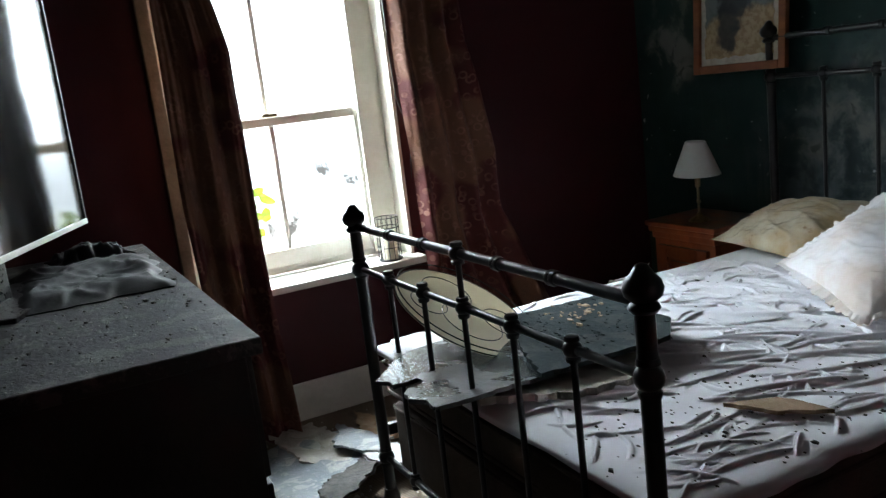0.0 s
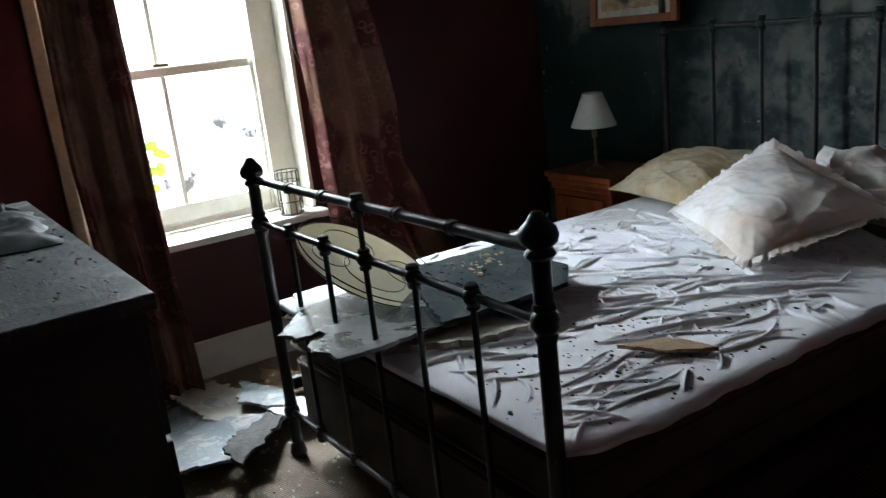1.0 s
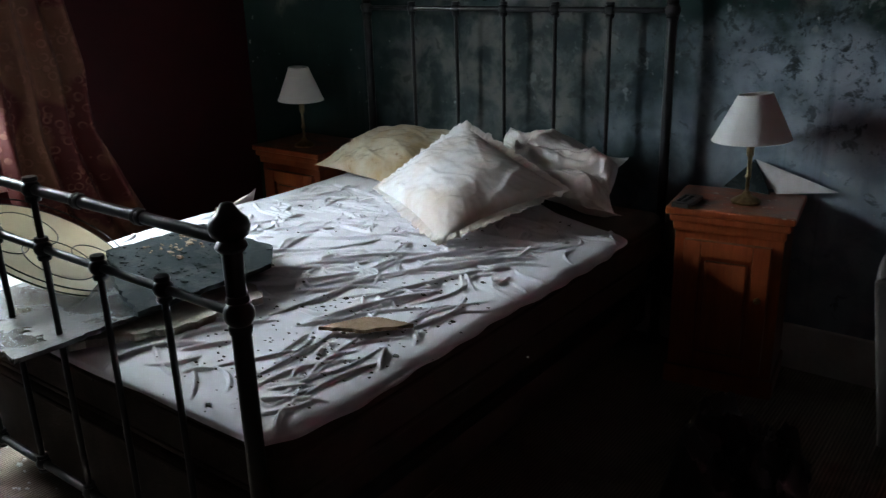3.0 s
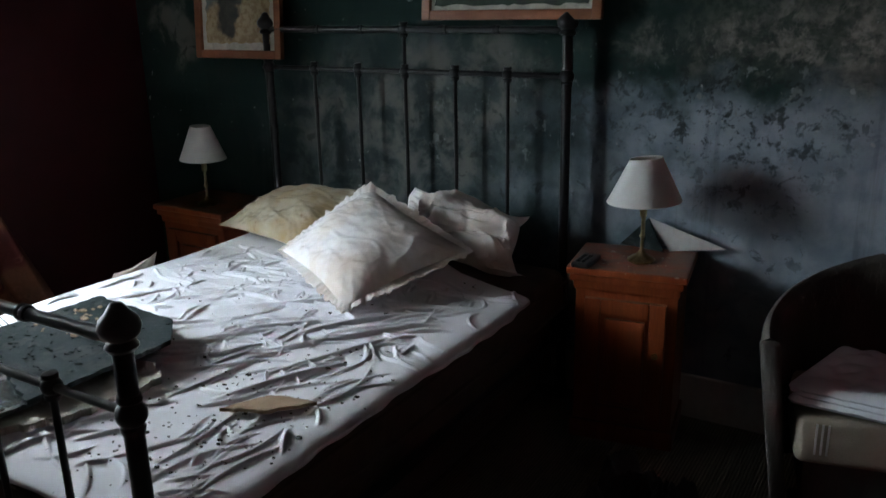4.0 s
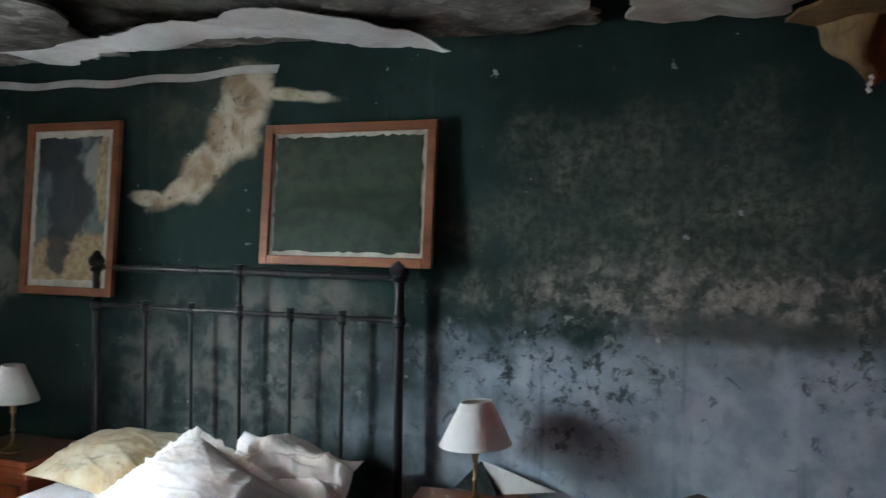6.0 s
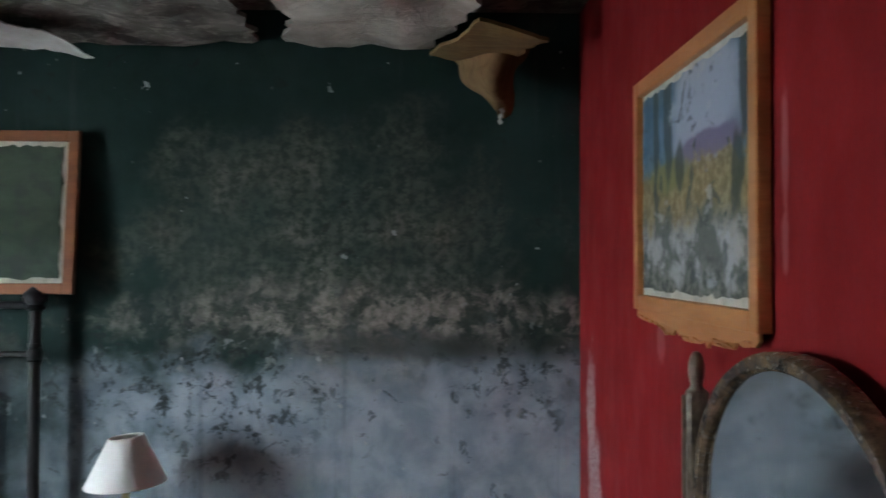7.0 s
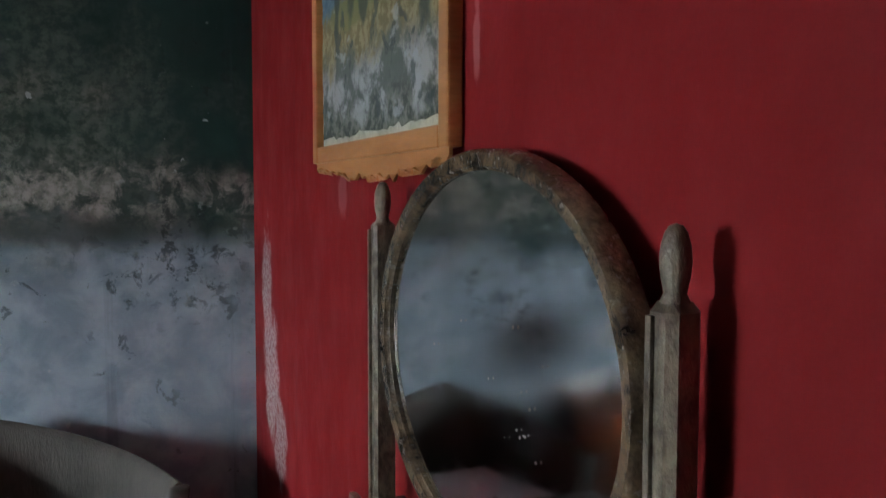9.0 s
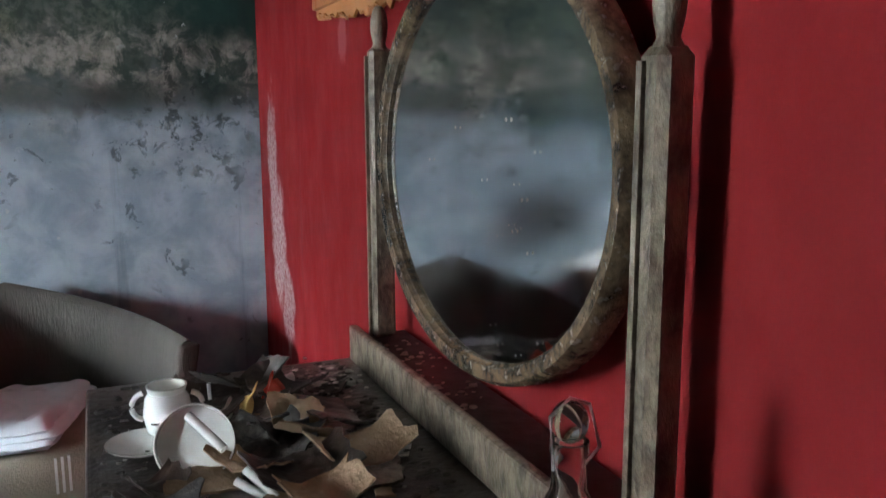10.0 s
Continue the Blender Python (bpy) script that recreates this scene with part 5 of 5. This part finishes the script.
for i, (dx, dy, h) in enumerate(((0.0, 0.0, 0.028), (0.012, 0.010, 0.026), (-0.006, 0.02, 0.024))):
    def fold(u, v, i=i, dx=dx, dy=dy, h=h, sign=1):
        x, y = 1.605 + dx + 0.255 * u + 0.090 * v, -0.625 + dy * 0.5 - 0.010 * u + 0.33 * v
        e = min(u, 1 - u, v, 1 - v)
        r = min(1, e * 16)
        z = 0.426 + 0.016 * i + h * (0.5 + 0.5 * math.sqrt(r)) + 0.010 * noise.noise(Vector((u * 7, v * 7, i))) * r
        return (x, y, z)
    bm = grid_bm(fold, 36, 36)
    thicken(bm, 0.02)
    part("fold", bm, M_TOWEL, towel, smooth=True)
crumple(1.10, 1.46, -1.10, -0.65, 0.0, 0.20, 0.2, M_SACK, "plastic_sack", "dark crumpled plastic sack on the floor", "sack", 17)


# ---- dressing table with its swing mirror ----
TX0, TX1, TY0, TY1, TZ = 1.965, 2.495, -2.27, -1.305, 0.785
table = thing("dressing_table", (2.2, -1.8, 0), "dark rotten dressing table with a raised back shelf", "dressing table")
part("tabletop", box(TX0, TX1, TY0, TY1, TZ - 0.025, TZ, 0.006, seg=3), M_TABLETOP, table, "rotten dark veneered top")
part("body", box(TX0 + 0.03, TX1 - 0.01, TY0 + 0.03, TY1 - 0.03, 0.10, TZ - 0.025, 0.004), M_DARKWOOD, table)
for y in (TY0 + 0.045, TY1 - 0.085):
    for x in (TX0 + 0.035, TX1 - 0.07):
        part("leg", box(x, x + 0.045, y, y + 0.045, 0.0, 0.10, 0.004), M_DARKWOOD, table)
for k in range(3):
    d = part("drawer", box(TX0 + 0.016, TX0 + 0.030, TY0 + 0.045 + 0.278 * k, TY0 + 0.31 + 0.278 * k, 0.56, 0.74, 0.004), M_DARKWOOD, table)
    part("handle", ball((TX0 + 0.008, TY0 + 0.18 + 0.278 * k, 0.65), 0.013), M_BRASS, d, smooth=True)
part("back_shelf", box(2.411, TX1, -2.27, -1.325, TZ, TZ + 0.045, 0.003), M_DARKWOOD, table)
part("back_ledge", box(2.394, 2.409, -2.27, -1.316, TZ, TZ + 0.062, 0.005), M_OLDWOOD, table, "pale worn wooden ledge")
ps = TZ + 0.045
PX = 2.448
for y, tall, half_w in ((-1.347, 1.318, 0.012), (-2.100, 1.270, 0.019)):
    shaft = box(PX - 0.019, 2.468, y - half_w, y + half_w, ps, tall, half_w * 0.45, seg=1)
    part("mirror_post", shaft, M_OLDWOOD, table, "worn grey mirror post")
    part("finial", lathe([(0.0, 0.0), (0.014, 0.0), (0.010, 0.008), (0.011, 0.014), (0.013, 0.022), (0.0145, 0.036), (0.0135, 0.050), (0.010, 0.062), (0.006, 0.068), (0.0, 0.070)], (PX, y, tall - 0.001), seg=16), M_OLDWOOD, table, smooth=True)
    part("fillet", box(PX - 0.024, PX - 0.019, y + 0.003, y + 0.011, ps, tall - 0.012, 0.001), M_OLDWOOD, table)
MC = Vector((2.443, -1.724, 1.150))
MW, MH = 0.320, 0.246
tilt = Matrix.Translation(MC) @ Matrix.Rotation(radians(0.8), 4, "Y")


def oval(w, h, x, n=72):
    return [tilt @ Vector((x, w * math.cos(6.28319 * k / n), h * math.sin(6.28319 * k / n))) for k in range(n)]


mir = part("mirror_frame", grid_bm(lambda u, v: (lambda w, x: tilt @ Vector((x, (MW + w) * math.cos(6.28319 * u), (MH + w) * math.sin(6.28319 * u))))(
    *((0.000, -0.003), (0.003, -0.005), (0.005, -0.012), (0.009, -0.013), (0.021, -0.014), (0.027, -0.006), (0.028, 0.020), (0.0, 0.020), (0.0, -0.004))[min(8, int(round(v * 8)))]), 90, 8, True), M_GILT, table, "worn oval frame with flaking veneer", True)
bm = bmesh.new()
bm.faces.new([bm.verts.new(p) for p in oval(MW + 0.002, MH + 0.002, 0.0, 90)])
part("mirror_glass", thicken(bm, 0.003), M_MIRROR, mir, "foxed dusty mirror glass")
for y in (-1.37, -2.085):
    part("pivot", rod((2.445, y, MC.z), (2.44, MC.y + math.copysign(MW + 0.03, y - MC.y), MC.z), 0.006), M_BRASS, table)
rnd = random.Random(8)
bm = None
for _ in range(16):
    a, r = rnd.uniform(0, 6.28), math.sqrt(rnd.random())
    y, z = MW * 0.93 * r * math.cos(a), MH * 0.93 * r * math.sin(a)
    # most specks gather at the right, modelling pale reflections of the mouldy wall
    if rnd.random() < 0.6:
        y, z = -0.12 + rnd.gauss(0, 0.05), -0.03 + rnd.gauss(0, 0.09)
    bm = ball(tilt @ Vector((-0.0035, y, z)), rnd.uniform(0.0006, 0.0017), 1.6, bm, 8)
tagged(part("dirt_and_reflection_spots", bm, M_PALEFLAKE, mir, "white specks for dirt and reflected mould on the glass"), kind="stuff")

# things on the dressing table
jug = thing("china_jug", (2.07, -1.555, TZ), "small white china jug with two handles", "jug")
part("bowl", lathe([(0.0, 0.0), (0.022, 0.0), (0.028, 0.010), (0.032, 0.032), (0.029, 0.053), (0.024, 0.061), (0.027, 0.070), (0.024, 0.070), (0.021, 0.060), (0.025, 0.04), (0.0, 0.010)], (2.07, -1.555, TZ + 0.001), seg=28), M_CHINA, jug, smooth=True)
for s in (-1, 1):
    part("handle", tube([(2.07 + s * (0.027 + 0.018 * math.sin(a)), -1.555 - 0.010 * s, TZ + 0.042 + 0.019 * math.cos(a)) for a in np.linspace(0.2, 2.9, 10)], 0.0038, 8), M_CHINA, jug, smooth=True)
dish = lathe([(0.0, 0.0), (0.044, 0.0), (0.047, 0.004), (0.047, 0.014), (0.045, 0.014), (0.044, 0.004), (0.0, 0.003)], (0, 0, 0), seg=36)
dish.transform(Matrix.Translation((2.09, -1.70, TZ + 0.040)) @ Matrix.Rotation(radians(66), 4, (1, -0.25, 0)))
solo("dish", dish, M_CHINA, "white china dish tipped on its side in the rubbish", "dish", (2.085, -1.70, TZ), True)
saucer = lathe([(0.0, 0.0), (0.025, 0.0), (0.045, 0.010), (0.047, 0.012), (0.025, 0.004), (0.0, 0.004)], (2.035, -1.60, TZ + 0.002), seg=28)
solo("saucer", saucer, M_CHINA, "white china saucer beside the jug", "saucer", (2.035, -1.60, TZ), True)
for i, (a, b, r) in enumerate((((2.080, -1.728, TZ + 0.087), (2.114, -1.767, TZ + 0.055), 0.0055), ((2.134, -1.788, TZ + 0.036), (2.160, -1.828, TZ + 0.014), 0.0055), ((2.120, -1.800, TZ + 0.030), (2.152, -1.822, TZ + 0.012), 0.005), ((2.135, -1.48, TZ + 0.002), (2.133, -1.482, TZ + 0.042), 0.003), ((2.235, -1.43, TZ + 0.010), (2.270, -1.418, TZ + 0.014), 0.008))):
    solo("plastic_stick", rod(a, b, r, 10), M_CHINA, "short white plastic stick in the rubbish", "stick", a, True, "white sticks on the dressing table")
for i, (pts, z, mat, lab) in enumerate((
        ([(2.045, -1.80), (2.13, -1.79), (2.135, -1.73), (2.09, -1.715), (2.05, -1.74)], 0.030, M_TAN, "torn brown card on the dressing table"),
        ([(2.16, -1.66), (2.27, -1.62), (2.24, -1.54), (2.17, -1.55)], 0.035, M_TAN, "torn brown card on the dressing table"),
        ([(2.18, -1.84), (2.31, -1.82), (2.33, -1.72), (2.22, -1.70)], 0.014, M_OLDWOOD, "torn brown card on the dressing table"),
        ([(2.05, -1.82), (2.14, -1.84), (2.16, -1.77), (2.07, -1.75)], 0.020, M_PLASTER, "broken plaster lump on the dressing table"))):
    solo("card_scrap", slab(ragged(pts, 0.012, 0.005, 60 + i), 0.004, lambda x, y, z=z: TZ + z - 0.012, 0.035, 60 + i, 0.012), mat, lab, "scrap", (pts[0][0], pts[0][1], TZ))
rnd = random.Random(33)
for k in range(16):
    x, y, r = rnd.uniform(2.0, 2.34), rnd.uniform(-1.92, -1.40), rnd.uniform(0.016, 0.042)
    pts = [(x + r * rnd.uniform(0.6, 1.1) * math.cos(a), y + r * rnd.uniform(0.6, 1.1) * math.sin(a)) for a in (0.3, 1.5, 2.6, 3.8, 5.2)]
    mat, lab = ((M_TAN, "curled brown card scrap in the rubbish"), (M_FLAKE, "dark rotten scrap in the rubbish"), (M_PALEFLAKE, "torn pale paper scrap in the rubbish"))[(k % 5) // 2]
    solo("card_scrap", slab(ragged(pts, 0.010, 0.004, 200 + k), 0.003, lambda px, py, x=x, r=r: TZ + 0.004 + 9 * max(0.0, px - x) ** 2 + 0.01 * r, 0.012, 200 + k, 0.010), mat, lab, "scrap", (x, y, TZ))
rnd = random.Random(47)
for k in range(22):
    x, y, r, turn = rnd.uniform(2.03, 2.35), rnd.uniform(-2.0, -1.42), rnd.uniform(0.03, 0.065), rnd.uniform(0, 6.28)
    lift, bow = rnd.uniform(0.005, 0.022), rnd.uniform(0.15, 0.5)

    def scrap_sheet(u, v, x=x, y=y, r=r, turn=turn, lift=lift, bow=bow, k=k):
        a, b = (u - 0.5) * 2 * r * (1 + 0.2 * noise.noise(Vector((v * 4, k, 0)))), (v - 0.5) * r * (1.2 + 0.4 * noise.noise(Vector((u * 4, k, 5))))
        return (x + a * math.cos(turn) - b * math.sin(turn), y + a * math.sin(turn) + b * math.cos(turn), TZ + 0.002 + lift * (0.5 + v) + bow * a * a / r + 0.006 * noise.noise(Vector((u * 3, v * 3, k))) + 0.006)
    mat, lab = ((M_TAN, "curled brown card scrap in the rubbish"), (M_TABLETOP, "lifted strip of rotten dark veneer"), (M_FLAKE, "dark rotten scrap in the rubbish"), (M_TABLETOP, "lifted strip of rotten dark veneer"))[k % 4]
    solo("card_scrap", thicken(grid_bm(scrap_sheet, 9, 7), 0.002), mat, lab, "scrap", (x, y, TZ), True)
for (x, y, h, mat, lab) in ((2.18, -1.57, 0.055, M_YELLOW, "yellow card folded upright"), (2.20, -1.55, 0.060, M_REDBIT, "crumpled red wrapper"), (2.145, -1.56, 0.035, M_PLASTER, "crumpled pale wrapper"), (2.22, -1.53, 0.045, M_REDBIT, "crumpled red wrapper")):
    def curl(u, v, x=x, y=y, h=h):
        return (x + 0.018 * (u - 0.5) + 0.008 * math.sin(5 * v + x * 90), y + 0.012 * math.sin(4 * u + y * 50), TZ + 0.002 + h * v * (0.8 + 0.3 * u))
    solo("wrapper", thicken(grid_bm(curl, 8, 8), 0.001), mat, lab + " among the rubbish", "wrapper", (x, y, TZ), True)
flakes("table_debris", 520, lambda r: (r.uniform(TX0 + 0.02, 2.37), r.uniform(-1.95, TY1 - 0.02), TZ + r.uniform(0, 0.006)), 0.008, M_FLAKE, "dark rotten crumbs on the dressing table", 71)
flakes("table_debris", 90, lambda r: (r.gauss(2.31, 0.04), r.gauss(-1.44, 0.05), TZ + r.uniform(0.003, 0.016)), 0.0065, M_PALEFLAKE, "pale crumbs on the dressing table", 72)
flakes("table_debris", 24, lambda r: (r.uniform(1.98, 2.33), r.uniform(-1.9, -1.38), TZ + 0.006), 0.006, M_PALEFLAKE, "pale crumbs on the dressing table", 73)
flakes("shelf_debris", 55, lambda r: (r.uniform(2.40, 2.485), r.uniform(-1.75, -1.39), ps + 0.001), 0.007, M_PALEFLAKE, "pale crumbs on the back shelf", 74)
bx, by = 2.312, -2.178
bottle = thing("glass_bottle", (bx, by, TZ), "clear glass swing-top bottle on the dressing table", "bottle")
part("glass", lathe([(0.0, 0.0), (0.034, 0.0), (0.037, 0.006), (0.037, 0.085), (0.030, 0.115), (0.014, 0.150), (0.012, 0.175), (0.015, 0.180), (0.015, 0.188), (0.011, 0.188), (0.009, 0.150), (0.026, 0.112), (0.033, 0.085), (0.033, 0.008), (0.0, 0.006)], (bx, by, TZ + 0.001), seg=32), M_BOTTLE, bottle, smooth=True)
part("stopper", ball((bx, by, TZ + 0.204), 0.0145, 1.15), M_BOTTLE, bottle, "rounded clear stopper", True)
part("wire_bail", tube([(bx + 0.014, by, TZ + 0.168), (bx + 0.020, by - 0.010, TZ + 0.185), (bx + 0.017, by, TZ + 0.215), (bx, by, TZ + 0.222), (bx - 0.017, by, TZ + 0.210), (bx - 0.014, by, TZ + 0.168)], 0.0013, 6), M_METAL, bottle, "thin wire bail", True)


# ---- broken ceiling ----
plates = (
    ([(-1.63, -0.02), (-1.63, -1.6), (-0.35, -1.7), (-0.30, -0.75), (-0.55, -0.30), (-0.60, -0.02)], 2.30, 0.02, M_CEIL, "stained ceiling plaster"),
    ([(-0.50, -0.02), (-0.42, -0.34), (0.30, -0.22), (0.70, -0.02)], 2.315, 0.02, M_CEIL, "stained ceiling plaster"),
    ([(0.72, -0.02), (0.55, -0.35), (0.75, -0.95), (1.38, -0.85), (1.42, -0.20), (1.38, -0.02)], 2.285, 0.03, M_CEIL, "stained ceiling plaster"),
    ([(1.50, -0.06), (1.56, -0.34), (1.44, -0.88), (2.10, -0.95), (2.12, -0.52), (1.98, -0.06)], 2.275, 0.03, M_PLASTER, "pale broken ceiling plaster"),
    ([(2.15, -0.60), (2.20, -1.7), (2.49, -1.7), (2.49, -0.55)], 2.30, 0.02, M_CEIL, "stained ceiling plaster"),
    ([(-1.6, -1.75), (-1.6, -3.4), (2.45, -3.4), (2.45, -1.8), (0.5, -1.6)], 2.30, 0.02, M_CEIL, "stained ceiling plaster"),
    ([(-0.25, -1.62), (-0.20, -0.95), (0.68, -1.02), (1.4, -0.95), (2.1, -1.02), (2.12, -1.65), (0.6, -1.5)], 2.31, 0.02, M_CEIL, "stained ceiling plaster"))
for i, (pts, z, wv, mat, lab) in enumerate(plates):
    solo("ceiling_plaster", slab(ragged(pts, 0.04, 0.018, 80 + i), 0.014, lambda x, y, z=z: z, wv, 80 + i, 0.06), mat, lab + " sheet hanging loose", "plaster", (pts[0][0], pts[0][1], z), group="broken ceiling sheets")
paper = [(-0.62, -0.66), (0.05, -0.64), (0.36, -0.66), (0.68, -0.52), (0.92, -0.20), (0.58, -0.20), (0.28, -0.40), (-0.10, -0.46), (-0.62, -0.44)]
solo("hanging_paper", slab(ragged(paper, 0.03, 0.012, 95), 0.004, lambda x, y: 2.225 + 0.03 * math.sin(3 * x) - 0.12 * max(0, y + 0.45), 0.035, 95, 0.04), M_PAPER, "white lining paper sagging from the ceiling", "paper", (0.2, -0.5, 2.2))
lath = [(1.98, -0.12), (2.24, -0.02), (2.33, -0.40), (2.12, -0.46)]
solo("ceiling_board", slab(ragged(lath, 0.03, 0.008, 96), 0.012, lambda x, y: 2.235 - 0.15 * max(0, x - 2.15), 0.02, 96, 0.04), M_LATH, "bare orange-brown board hanging at the corner", "board", (2.15, -0.2, 2.2))
def torn_flap(u, v):
    w = 0.27 * (1 - v) ** 0.85 + 0.020
    sway = 0.05 * v + 0.016 * math.sin(9 * v)
    z = 2.285 + 0.05 * (u - 0.5) * (1 - v) - 0.255 * v + 0.018 * noise.noise(Vector((u * 3, v * 5, 2)))
    return (2.165 + w * (u - 0.5) + sway, -0.11 - 0.11 * (1 - v) * math.sin(math.pi * u) + 0.02 * math.sin(6 * v + 2 * u), z)


solo("hanging_shred", thicken(grid_bm(torn_flap, 18, 26), 0.003), M_LATH, "torn brown lining hanging from the ceiling corner", "paper", (2.20, -0.11, 2.03), True)
curl = tube([(2.215 + 0.006 * math.sin(k * 1.3), -0.125, 2.055 - 0.010 * k) for k in range(6)], 0.007, 7)
solo("plaster_crumb", curl, M_PAPER, "pale curl of paper at the torn tip", "paper", (2.215, -0.125, 2.0), True)
drip = thicken(grid_bm(lambda u, v: (-1.45 + 1.58 * u, -0.012 - 0.02 * v, 2.235 - 0.02 * math.sin(math.pi * u) - 0.035 * v + 0.006 * math.sin(23 * u)), 60, 4), 0.003)
solo("peeled_strip", drip, M_PAPER, "white strip of paper peeling along the wall top", "paper", (-0.6, -0.02, 2.2), True)
